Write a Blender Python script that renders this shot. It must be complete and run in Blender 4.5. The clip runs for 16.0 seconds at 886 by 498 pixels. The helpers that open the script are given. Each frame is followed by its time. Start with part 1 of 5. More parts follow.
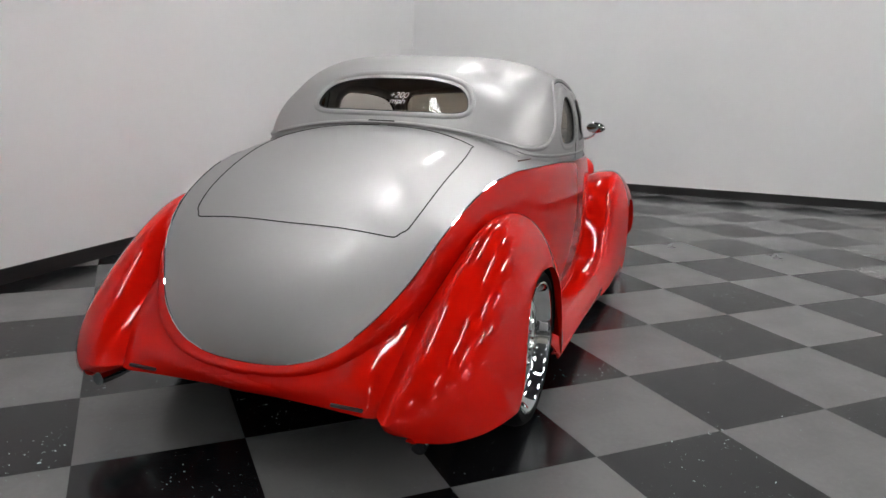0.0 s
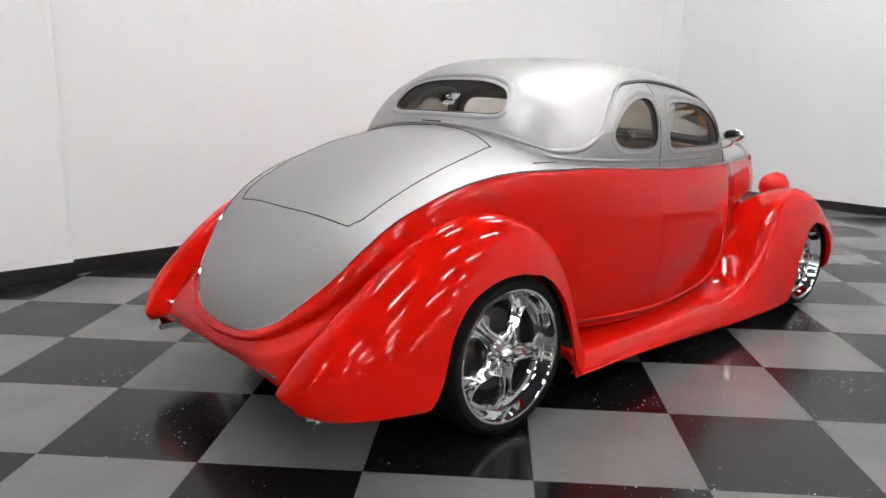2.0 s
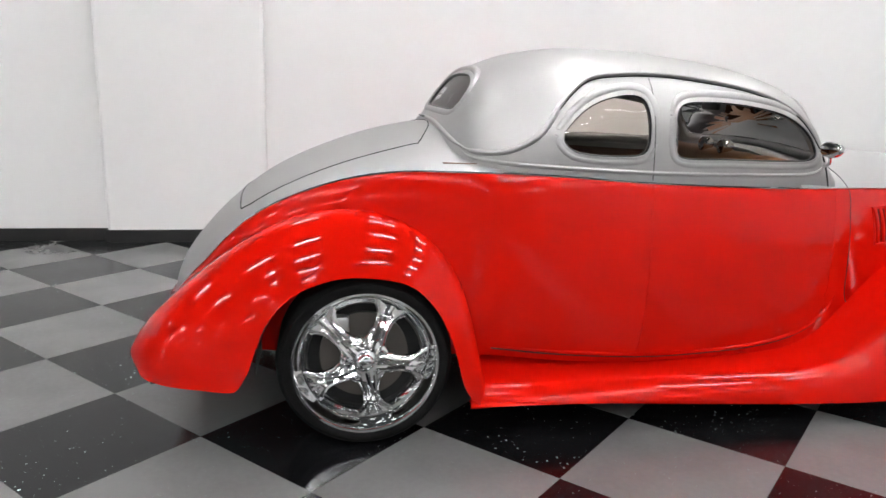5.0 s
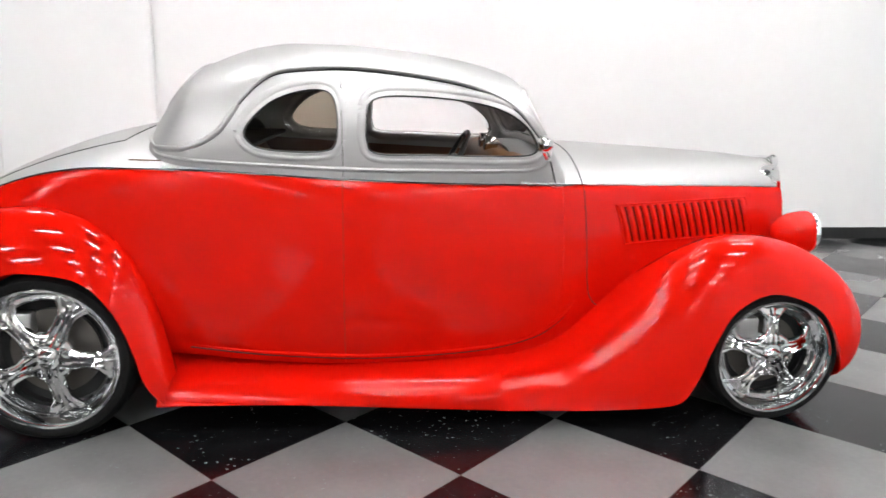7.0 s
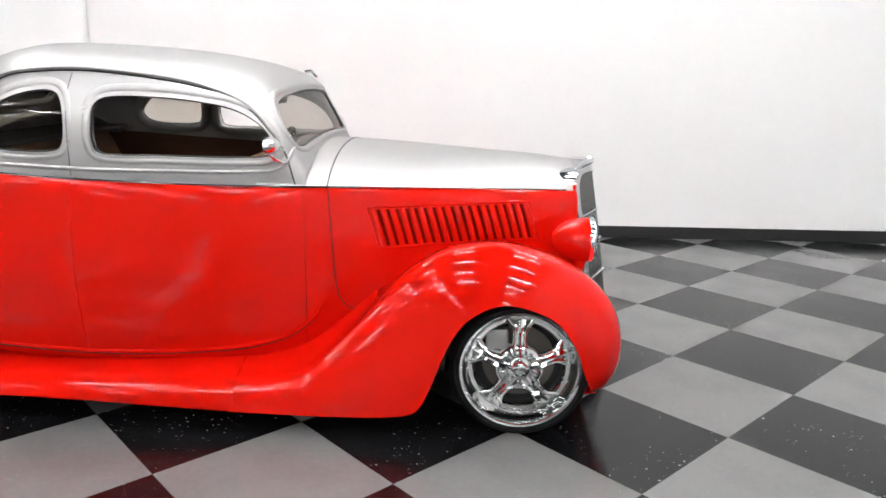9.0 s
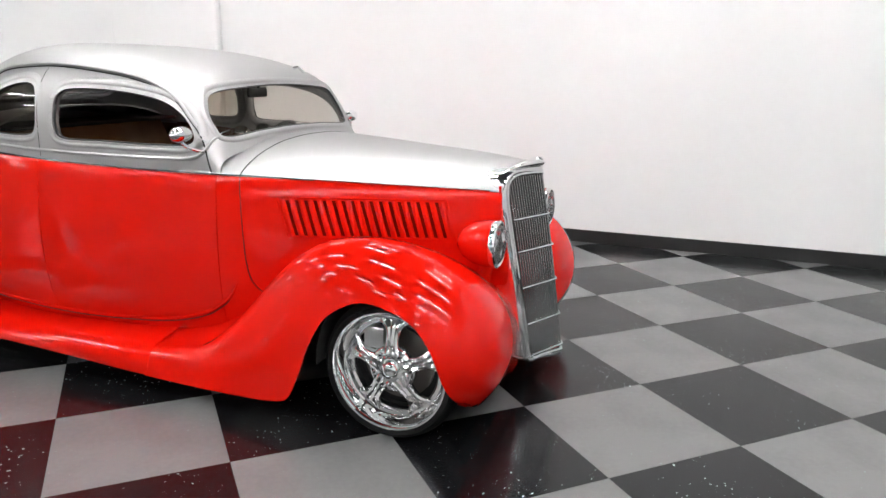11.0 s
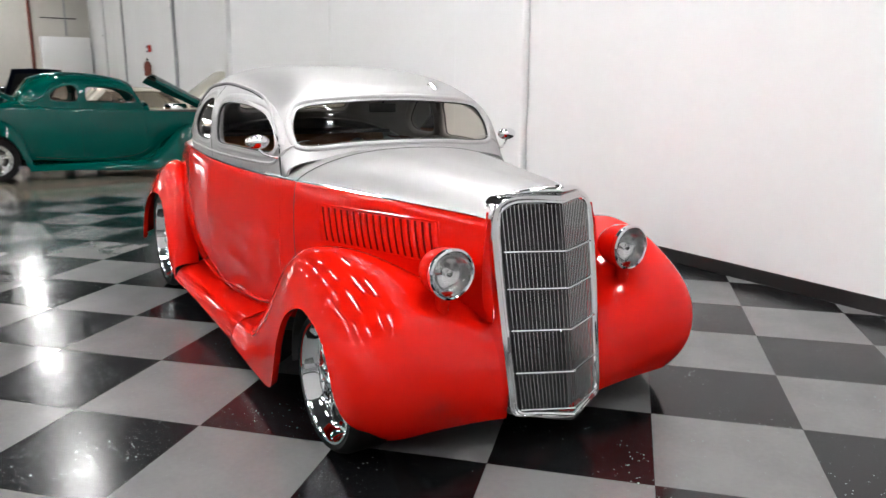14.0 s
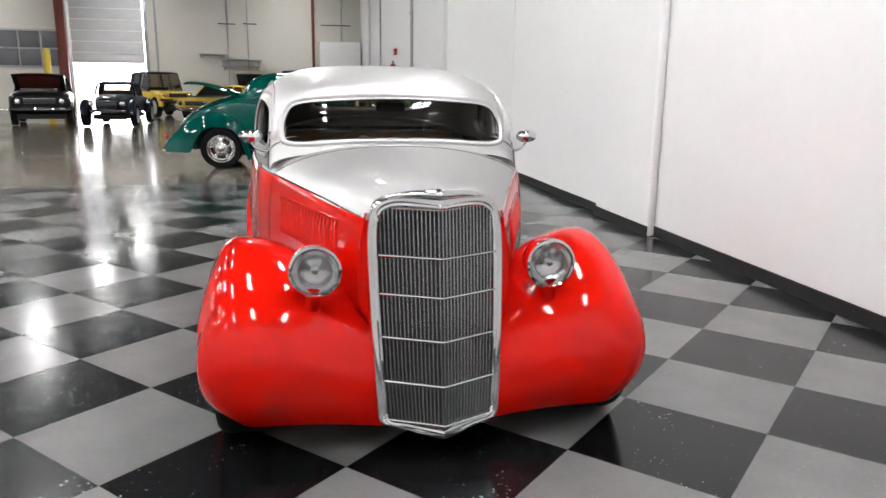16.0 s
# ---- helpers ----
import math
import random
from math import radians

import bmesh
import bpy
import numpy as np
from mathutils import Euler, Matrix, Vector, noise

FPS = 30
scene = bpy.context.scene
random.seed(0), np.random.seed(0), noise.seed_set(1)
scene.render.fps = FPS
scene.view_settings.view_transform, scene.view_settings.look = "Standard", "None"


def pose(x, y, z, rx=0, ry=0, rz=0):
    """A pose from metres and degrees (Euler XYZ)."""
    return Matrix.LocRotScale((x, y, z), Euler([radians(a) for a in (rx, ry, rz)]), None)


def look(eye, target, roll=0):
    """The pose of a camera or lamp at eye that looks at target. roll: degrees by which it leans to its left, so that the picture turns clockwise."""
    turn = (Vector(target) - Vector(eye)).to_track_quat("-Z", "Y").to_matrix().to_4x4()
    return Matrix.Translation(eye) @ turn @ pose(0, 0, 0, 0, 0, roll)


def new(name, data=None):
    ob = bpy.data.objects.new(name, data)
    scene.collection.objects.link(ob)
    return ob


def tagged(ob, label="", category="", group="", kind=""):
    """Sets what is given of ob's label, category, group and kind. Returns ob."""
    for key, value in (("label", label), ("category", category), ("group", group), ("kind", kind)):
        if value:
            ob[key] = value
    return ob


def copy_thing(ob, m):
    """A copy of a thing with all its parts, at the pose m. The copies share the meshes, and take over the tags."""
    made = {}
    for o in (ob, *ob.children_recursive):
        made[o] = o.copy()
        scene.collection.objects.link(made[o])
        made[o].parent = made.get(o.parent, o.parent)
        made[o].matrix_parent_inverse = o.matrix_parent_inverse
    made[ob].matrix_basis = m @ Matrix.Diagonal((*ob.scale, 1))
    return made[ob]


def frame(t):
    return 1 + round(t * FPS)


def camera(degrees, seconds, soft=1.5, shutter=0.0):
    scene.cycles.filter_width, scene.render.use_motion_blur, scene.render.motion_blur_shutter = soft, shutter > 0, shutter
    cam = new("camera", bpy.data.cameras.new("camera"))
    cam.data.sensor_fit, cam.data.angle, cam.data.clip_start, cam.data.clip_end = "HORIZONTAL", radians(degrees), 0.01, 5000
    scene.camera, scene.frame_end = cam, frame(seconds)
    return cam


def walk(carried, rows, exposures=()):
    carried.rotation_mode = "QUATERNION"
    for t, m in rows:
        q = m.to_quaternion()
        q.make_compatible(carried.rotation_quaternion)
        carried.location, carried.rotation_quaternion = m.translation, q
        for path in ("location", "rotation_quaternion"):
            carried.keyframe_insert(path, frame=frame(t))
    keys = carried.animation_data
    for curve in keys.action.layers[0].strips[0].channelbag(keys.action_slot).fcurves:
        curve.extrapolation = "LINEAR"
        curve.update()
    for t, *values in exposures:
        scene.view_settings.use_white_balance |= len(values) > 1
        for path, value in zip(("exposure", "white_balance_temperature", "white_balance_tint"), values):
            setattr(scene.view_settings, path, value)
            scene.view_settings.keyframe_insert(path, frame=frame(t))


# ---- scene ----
cam = camera(62.8, 16.0, shutter=0.35)
PATH = [
    (0, (-2.776, -1.471, 1.376), (-0.95, -0.789, 0.928), 1.6),
    (0.5, (-2.629, -1.843, 1.407), (-0.904, -0.94, 0.947), 1.4),
    (1, (-2.454, -2.15, 1.393), (-0.847, -1.048, 0.939), 1.2),
    (1.5, (-2.262, -2.394, 1.398), (-0.786, -1.125, 0.938), 1.2),
    (2, (-2.012, -2.658, 1.35), (-0.7, -1.211, 0.916), 1.1),
    (2.5, (-1.748, -2.864, 1.364), (-0.609, -1.282, 0.918), 0.6),
    (3, (-1.478, -3.028, 1.362), (-0.506, -1.339, 0.915), 0.6),
    (5.5, (0.218, -3.413, 1.339), (0.433, -1.474, 0.899), 1.5),
    (6, (0.578, -3.455, 1.322), (0.739, -1.502, 0.897), 1.3),
    (6.5, (0.899, -3.526, 1.329), (1.073, -1.58, 0.904), 1.2),
    (7, (1.255, -3.498, 1.336), (1.42, -1.553, 0.899), 0.8),
    (7.5, (1.634, -3.518, 1.368), (1.744, -1.574, 0.912), 0.5),
    (8, (1.979, -3.504, 1.393), (2.024, -1.561, 0.923), 0.5),
    (8.5, (2.323, -3.493, 1.376), (2.303, -1.545, 0.922), 0.0),
    (9, (2.621, -3.471, 1.408), (2.56, -1.53, 0.932), 0.8),
    (11.5, (4.23, -2.994, 1.384), (3.359, -1.256, 0.916), 0.7),
    (12, (4.472, -2.806, 1.376), (3.434, -1.161, 0.911), 1.1),
    (12.5, (4.716, -2.613, 1.389), (3.491, -1.104, 0.92), 1.1),
    (13, (4.919, -2.363, 1.373), (3.525, -1.001, 0.922), 0.8),
    (13.5, (5.115, -2.093, 1.371), (3.584, -0.884, 0.93), 0.4),
    (14, (5.297, -1.812, 1.378), (3.636, -0.785, 0.946), 0.3),
    (14.5, (5.474, -1.489, 1.399), (3.71, -0.652, 0.965), 0.2),
    (15, (5.582, -1.161, 1.384), (3.752, -0.476, 0.959), 0.2),
    (15.5, (5.721, -0.8, 1.395), (3.827, -0.327, 0.961), -0.0),
    (16, (5.741, -0.486, 1.379), (3.825, -0.109, 0.945), 0.7),
]
walk(cam, [(t, look(eye, target, roll)) for t, eye, target, roll in PATH],
     exposures=[(0, -0.97), (0.5, -0.84), (1, -0.69), (1.5, -0.55), (2, -0.43), (3, -0.31), (5.5, -0.3), (6, -0.24), (7, -0.02), (9, 0.0), (11.5, -0.13), (14, -0.15), (16, -0.12)])

# ---- light: a closed hall lit by its ceiling fixtures and an open dock door ----
scene.view_settings.exposure = 0.0
world = bpy.data.worlds.new("world")
scene.world = world
world.use_nodes = True
wn = world.node_tree.nodes
sky = wn.new("ShaderNodeTexSky")
sky.sky_type = 'NISHITA'
sky.sun_disc = False
sky.sun_elevation = radians(40)
sky.sun_rotation = radians(90)
wn["Background"].inputs["Strength"].default_value = 0.15
world.node_tree.links.new(sky.outputs["Color"], wn["Background"].inputs["Color"])
sun_data = bpy.data.lights.new("sun", 'SUN')
sun_data.energy = 5.0
sun_data.angle = radians(0.5)
sun_data.color = (1.0, 0.96, 0.9)
sun = new("sun", sun_data)
sun.matrix_basis = look((-75, -18, 40), (-34, -10, 0))

LAMP = 124.0         # radiance of the ceiling fixtures
WALL_Y = 2.84        # long white wall beside the car
WALL_X = 7.28        # white wall ahead of the car
TILE_END = -5.0      # where the checkered tiles give way to concrete
HALL_BACK = -36.0
HALL_Y1 = 9.4
CEIL = 6.6

# ---- materials ----
def mat(name, color, rough=0.5, metal=0.0, coat=0.0, coat_rough=0.03, spec=0.5, emit=0.0, vary=0.0, scale=8.0,
        bump=0.0, bump_scale=60.0, rough_vary=0.0, tint=None, obj_random=0.0, coat_ior=1.5):
    m = bpy.data.materials.new(name)
    m.use_nodes = True
    nt = m.node_tree
    n, l = nt.nodes, nt.links
    b = n["Principled BSDF"]
    b.inputs["Base Color"].default_value = (*color, 1)
    b.inputs["Roughness"].default_value = rough
    b.inputs["Metallic"].default_value = metal
    b.inputs["Coat Weight"].default_value = coat
    b.inputs["Coat Roughness"].default_value = coat_rough
    b.inputs["Coat IOR"].default_value = coat_ior
    b.inputs["Specular IOR Level"].default_value = spec
    if emit:
        b.inputs["Emission Color"].default_value = (*(tint or color), 1)
        b.inputs["Emission Strength"].default_value = emit
    co = n.new("ShaderNodeTexCoord")
    if vary or rough_vary or obj_random:
        big = n.new("ShaderNodeTexNoise")
        big.inputs["Scale"].default_value = scale
        big.inputs["Detail"].default_value = 6
        l.new(co.outputs["Object"], big.inputs["Vector"])
        small = n.new("ShaderNodeTexNoise")
        small.inputs["Scale"].default_value = scale * 14
        small.inputs["Detail"].default_value = 3
        l.new(co.outputs["Object"], small.inputs["Vector"])
        mixf = n.new("ShaderNodeMath")
        mixf.operation = 'MULTIPLY_ADD'
        mixf.inputs[1].default_value = 0.35
        l.new(small.outputs["Fac"], mixf.inputs[0])
        l.new(big.outputs["Fac"], mixf.inputs[2])
        last = mixf.outputs[0]
        if obj_random:
            oi = n.new("ShaderNodeObjectInfo")
            am = n.new("ShaderNodeMath")
            am.operation = 'MULTIPLY_ADD'
            am.inputs[1].default_value = obj_random
            l.new(oi.outputs["Random"], am.inputs[0])
            l.new(last, am.inputs[2])
            last = am.outputs[0]
        if vary:
            ramp = n.new("ShaderNodeMapRange")
            ramp.inputs["From Min"].default_value = 0.35
            ramp.inputs["From Max"].default_value = 0.95
            ramp.inputs["To Min"].default_value = 1 - vary
            ramp.inputs["To Max"].default_value = 1 + vary
            l.new(last, ramp.inputs["Value"])
            mul = n.new("ShaderNodeMix")
            mul.data_type = 'RGBA'
            mul.blend_type = 'MULTIPLY'
            mul.inputs["Factor"].default_value = 1
            mul.inputs[6].default_value = (*color, 1)
            l.new(ramp.outputs["Result"], mul.inputs[7])
            l.new(mul.outputs[2], b.inputs["Base Color"])
        if rough_vary:
            rr = n.new("ShaderNodeMapRange")
            rr.inputs["From Min"].default_value = 0.35
            rr.inputs["From Max"].default_value = 0.95
            rr.inputs["To Min"].default_value = max(0.0, rough - rough_vary)
            rr.inputs["To Max"].default_value = rough + rough_vary
            l.new(last, rr.inputs["Value"])
            l.new(rr.outputs["Result"], b.inputs["Roughness"])
    if bump:
        bn = n.new("ShaderNodeTexNoise")
        bn.inputs["Scale"].default_value = bump_scale
        bn.inputs["Detail"].default_value = 4
        l.new(co.outputs["Object"], bn.inputs["Vector"])
        bp = n.new("ShaderNodeBump")
        bp.inputs["Strength"].default_value = bump
        bp.inputs["Distance"].default_value = 0.002
        l.new(bn.outputs["Fac"], bp.inputs["Height"])
        l.new(bp.outputs["Normal"], b.inputs["Normal"])
    return m


def flake_mat(name, color, rough, metal, flake, coat=1.0, coat_ior=1.5, spec=0.5):
    """Metallic paint: tiny tilted flakes under a clear coat."""
    m = mat(name, color, rough, metal, coat=coat, coat_rough=0.0, coat_ior=coat_ior, spec=spec)
    nt = m.node_tree
    n, l = nt.nodes, nt.links
    co = n.new("ShaderNodeTexCoord")
    vo = n.new("ShaderNodeTexVoronoi")
    vo.inputs["Scale"].default_value = 900
    l.new(co.outputs["Object"], vo.inputs["Vector"])
    bp = n.new("ShaderNodeBump")
    bp.inputs["Strength"].default_value = flake
    bp.inputs["Distance"].default_value = 0.0006
    l.new(vo.outputs["Distance"], bp.inputs["Height"])
    l.new(bp.outputs["Normal"], n["Principled BSDF"].inputs["Normal"])
    return m


def glass_mat(name, color, alpha_mix, rough=0.0):
    """Thin pane: partly clear, partly mirror-like."""
    m = bpy.data.materials.new(name)
    m.use_nodes = True
    nt = m.node_tree
    n, l = nt.nodes, nt.links
    n.remove(n["Principled BSDF"])
    tr = n.new("ShaderNodeBsdfTransparent")
    tr.inputs["Color"].default_value = (*color, 1)
    gl = n.new("ShaderNodeBsdfGlossy")
    gl.inputs["Roughness"].default_value = rough
    fr = n.new("ShaderNodeFresnel")
    fr.inputs["IOR"].default_value = alpha_mix
    mx = n.new("ShaderNodeMixShader")
    l.new(fr.outputs[0], mx.inputs[0])
    l.new(tr.outputs[0], mx.inputs[1])
    l.new(gl.outputs[0], mx.inputs[2])
    l.new(mx.outputs[0], n["Material Output"].inputs["Surface"])
    return m


def tile_mat(name, color, fleck_col, fleck, vary, veins=0.0):
    """Waxed vinyl tile: mottled, with chips and scuffs in the colour of fleck_col."""
    m = mat(name, color, 0.15, rough_vary=0.07, vary=vary, scale=3.0, obj_random=0.25, bump=0.02, bump_scale=25)
    nt = m.node_tree
    n, l = nt.nodes, nt.links
    b = n["Principled BSDF"]
    b.inputs["Specular IOR Level"].default_value = 0.25
    geo = n.new("ShaderNodeNewGeometry")
    vo = n.new("ShaderNodeTexVoronoi")
    vo.inputs["Scale"].default_value = 46
    vo.inputs["Randomness"].default_value = 1.0
    wob = n.new("ShaderNodeTexNoise")
    wob.inputs["Scale"].default_value = 40
    add = n.new("ShaderNodeVectorMath")
    add.operation = 'MULTIPLY_ADD'
    add.inputs[1].default_value = (0.03, 0.03, 0.03)
    l.new(geo.outputs["Position"], wob.inputs["Vector"])
    l.new(wob.outputs["Color"], add.inputs[0])
    l.new(geo.outputs["Position"], add.inputs[2])
    l.new(add.outputs[0], vo.inputs["Vector"])
    lt = n.new("ShaderNodeMath")
    lt.operation = 'LESS_THAN'
    l.new(vo.outputs["Distance"], lt.inputs[0])
    patch = n.new("ShaderNodeTexNoise")
    patch.inputs["Scale"].default_value = 2.3
    l.new(geo.outputs["Position"], patch.inputs["Vector"])
    pr = n.new("ShaderNodeMapRange")
    pr.inputs["From Min"].default_value = 0.30
    pr.inputs["From Max"].default_value = 0.75
    pr.inputs["To Min"].default_value = 0.0
    pr.inputs["To Max"].default_value = fleck
    l.new(patch.outputs["Fac"], pr.inputs["Value"])
    rnd = n.new("ShaderNodeMath")
    rnd.operation = 'MULTIPLY'
    sep = n.new("ShaderNodeSeparateColor")
    l.new(vo.outputs["Color"], sep.inputs[0])
    l.new(sep.outputs[0], rnd.inputs[0])
    l.new(pr.outputs["Result"], rnd.inputs[1])
    l.new(rnd.outputs[0], lt.inputs[1])
    # a second, finer layer of specks
    fine = n.new("ShaderNodeTexVoronoi")
    fine.inputs["Scale"].default_value = 115
    l.new(add.outputs[0], fine.inputs["Vector"])
    fs = n.new("ShaderNodeSeparateColor")
    l.new(fine.outputs["Color"], fs.inputs[0])
    fm = n.new("ShaderNodeMath")
    fm.operation = 'MULTIPLY_ADD'
    fm.inputs[1].default_value = fleck * 2.0
    fm.inputs[2].default_value = -fleck * 1.55
    l.new(fs.outputs[1], fm.inputs[0])
    flt = n.new("ShaderNodeMath")
    flt.operation = 'LESS_THAN'
    l.new(fine.outputs["Distance"], flt.inputs[0])
    l.new(fm.outputs[0], flt.inputs[1])
    both = n.new("ShaderNodeMath")
    both.operation = 'MAXIMUM'
    l.new(lt.outputs[0], both.inputs[0])
    l.new(flt.outputs[0], both.inputs[1])
    mx = n.new("ShaderNodeMix")
    mx.data_type = 'RGBA'
    l.new(both.outputs[0], mx.inputs["Factor"])
    src = b.inputs["Base Color"].links[0].from_socket
    l.new(src, mx.inputs[6])
    mx.inputs[7].default_value = (*fleck_col, 1)
    l.new(mx.outputs[2], b.inputs["Base Color"])
    return m


RED = mat("red_paint", (0.53, 0.006, 0.002), 0.5, 0.0, coat=1.0, coat_rough=0.06, spec=0.0, coat_ior=1.29, vary=0.03, scale=1.5)
# darker copy of the red, for shade painted between the louvers
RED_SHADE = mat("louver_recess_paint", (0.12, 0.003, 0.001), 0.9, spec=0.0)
SEAM = mat("dark_red_seam", (0.05, 0.003, 0.002), 0.7)
SILVERED = mat("silvered_reflector", (0.95, 0.95, 0.95), 0.2, 1.0)
DOOR_GREY = mat("pale_grey_door", (0.55, 0.55, 0.57), 0.5, vary=0.05, scale=2)
SILVER = flake_mat("silver_paint", (0.40, 0.394, 0.392), 0.47, 0.84, 0.06, coat=0.22, coat_ior=1.4)
CHROME = mat("chrome", (0.86, 0.87, 0.88), 0.04, 1.0)
GRILLE_BAR = mat("bright_grille_bar", (0.48, 0.48, 0.48), 0.18, 0.97)
POLISHED = mat("polished_alloy", (0.84, 0.84, 0.84), 0.08, 1.0)
DISC = mat("dark_brake_steel", (0.12, 0.11, 0.10), 0.45, 0.8)
SATIN = mat("satin_metal", (0.5, 0.5, 0.5), 0.3, 1.0)
BLACK = mat("black_trim", (0.012, 0.012, 0.012), 0.45)
DECAL = mat("white_decal", (0.8, 0.8, 0.8), 0.5)
# black for gaps and dark undersides, also for shade painted inside the wheels
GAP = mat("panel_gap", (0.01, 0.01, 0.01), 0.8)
RUBBER = mat("tyre_rubber", (0.006, 0.006, 0.006), 0.75, spec=0.1, vary=0.25, scale=12)
GLASS = glass_mat("window_glass", (0.58, 0.54, 0.48), 1.4)
CLEAR = glass_mat("lamp_glass", (0.98, 0.98, 0.98), 1.5)
LINING = mat("brown_lining", (0.10, 0.036, 0.013), 0.8, vary=0.1, scale=5)
LEATHER = mat("tan_leather", (0.24, 0.10, 0.035), 0.45, vary=0.2, scale=6, bump=0.2, bump_scale=120)
CARPET = mat("dark_carpet", (0.03, 0.022, 0.018), 0.9)
# grey of the unseen south wall, set for what the car paint reflects
SOUTH = mat("pale_grey_hall_paint", (0.5, 0.5, 0.5), 0.6, vary=0.08, scale=0.5)
WALL = mat("white_wall_paint", (0.72, 0.72, 0.72), 0.55, vary=0.03, scale=0.7, bump=0.08, bump_scale=30)
BASE = mat("black_vinyl_base", (0.012, 0.012, 0.012), 0.35)
GREY_TILE = tile_mat("grey_vinyl_tile", (0.114, 0.114, 0.113), (0.24, 0.34, 0.34), 0.12, 0.16)
BLACK_TILE = tile_mat("black_vinyl_tile", (0.0045, 0.0045, 0.005), (0.42, 0.5, 0.49), 0.26, 0.3)
CONCRETE = mat("polished_concrete", (0.145, 0.128, 0.10), 0.13, vary=0.18, scale=0.5, rough_vary=0.07)
CEILING = mat("ceiling_deck_paint", (0.035, 0.035, 0.037), 0.7, vary=0.2, scale=0.6)
HOUSING = mat("white_enamel", (0.75, 0.75, 0.75), 0.5)
HALLWALL = mat("cream_block_wall", (0.55, 0.53, 0.485), 0.6, vary=0.06, scale=0.4, bump=0.2, bump_scale=6)
TEAL = flake_mat("teal_metallic", (0.0, 0.050, 0.041), 0.45, 0.0, 0.05, coat=0.7, coat_ior=1.38, spec=0.0)
YELLOW = mat("yellow_paint", (0.62, 0.42, 0.02), 0.4, coat=0.8)
# black car paint, darkened further to put the backlight into the colour
DARKPAINT = mat("black_paint", (0.004, 0.005, 0.006), 0.35, coat=0.4, spec=0.15)
CREAM = mat("cream_paint", (0.62, 0.60, 0.50), 0.4, coat=0.8)
# navy car paint, likewise darkened for cars against the door's glare
NAVY = mat("navy_paint", (0.003, 0.006, 0.018), 0.35, coat=0.4, spec=0.15)
RUST = mat("oxide_red_steel", (0.16, 0.035, 0.02), 0.6, vary=0.2, scale=3)
GREYSTEEL = mat("grey_galvanised", (0.35, 0.36, 0.37), 0.45, 0.4, vary=0.1, scale=4)
SAFETY = mat("safety_yellow", (0.65, 0.45, 0.03), 0.5)
REDLENS = mat("red_lens", (0.5, 0.02, 0.01), 0.15)
ENGINE = mat("engine_bay", (0.06, 0.055, 0.05), 0.5, 0.3, vary=0.4, scale=20)
LIGHT = mat("fixture_light", (1, 1, 1), 0.5, emit=LAMP, tint=(0.99, 0.985, 0.985))
OUTSIDE = mat("bright_day_outside", (1, 1, 1), 0.9, emit=22.0, tint=(0.96, 0.97, 1.0))

# ---- building helpers ----
def spl(*knots):
    """A smooth monotone-safe curve through (s, value) knots."""
    xs = np.array([k[0] for k in knots], float)
    ys = np.array([k[1] for k in knots], float)
    h = np.diff(xs)
    d = np.diff(ys) / h
    m = np.zeros(len(xs))
    m[0], m[-1] = d[0], d[-1]
    for i in range(1, len(xs) - 1):
        if d[i - 1] * d[i] > 0:
            w1, w2 = 2 * h[i] + h[i - 1], h[i] + 2 * h[i - 1]
            m[i] = (w1 + w2) / (w1 / d[i - 1] + w2 / d[i])

    def f(s):
        s = min(max(s, xs[0]), xs[-1])
        i = min(max(int(np.searchsorted(xs, s)) - 1, 0), len(h) - 1)
        t = (s - xs[i]) / h[i]
        return float(ys[i] * (1 + 2 * t) * (1 - t) ** 2 + h[i] * m[i] * t * (1 - t) ** 2
                     + ys[i + 1] * t * t * (3 - 2 * t) + h[i] * m[i + 1] * t * t * (t - 1))
    return f


def eased(f, a, b, width, n=400):
    """The curve f rounded off over that width, its ends kept."""
    xs = np.linspace(a, b, n)
    ys = np.array([f(x) for x in xs])
    step = (b - a) / (n - 1)
    r = max(1, int(3 * width / step))
    k = np.exp(-0.5 * (np.arange(-r, r + 1) * step / width) ** 2)
    k /= k.sum()
    left = 2 * ys[0] - ys[1:r + 1][::-1]
    right = 2 * ys[-1] - ys[-r - 1:-1][::-1]
    out = np.convolve(np.concatenate([left, ys, right]), k, mode="valid")
    return lambda x: float(np.interp(x, xs, out))


def ring(pts, n):
    """A closed smooth curve through a few knots, n points."""
    k = len(pts)
    out = []
    for i in range(n):
        u = i * k / n
        a, t = int(u), u - int(u)
        p = [Vector(pts[(a + q) % k]) for q in (-1, 0, 1, 2)]
        out.append(0.5 * ((2 * p[1]) + (p[2] - p[0]) * t + (2 * p[0] - 5 * p[1] + 4 * p[2] - p[3]) * t * t
                          + (3 * p[1] - p[0] - 3 * p[2] + p[3]) * t ** 3))
    return out


def string(pts, n):
    """An open smooth curve through a few knots, n + 1 points."""
    v = [Vector(p) for p in pts]
    v = [2 * v[0] - v[1]] + v + [2 * v[-1] - v[-2]]
    k = len(pts) - 1
    out = []
    for i in range(n + 1):
        u = min(i * k / n, k - 1e-6)
        a, t = int(u), u - int(u)
        p = v[a:a + 4]
        out.append(0.5 * ((2 * p[1]) + (p[2] - p[0]) * t + (2 * p[0] - 5 * p[1] + 4 * p[2] - p[3]) * t * t
                          + (3 * p[1] - p[0] - 3 * p[2] + p[3]) * t ** 3))
    return out


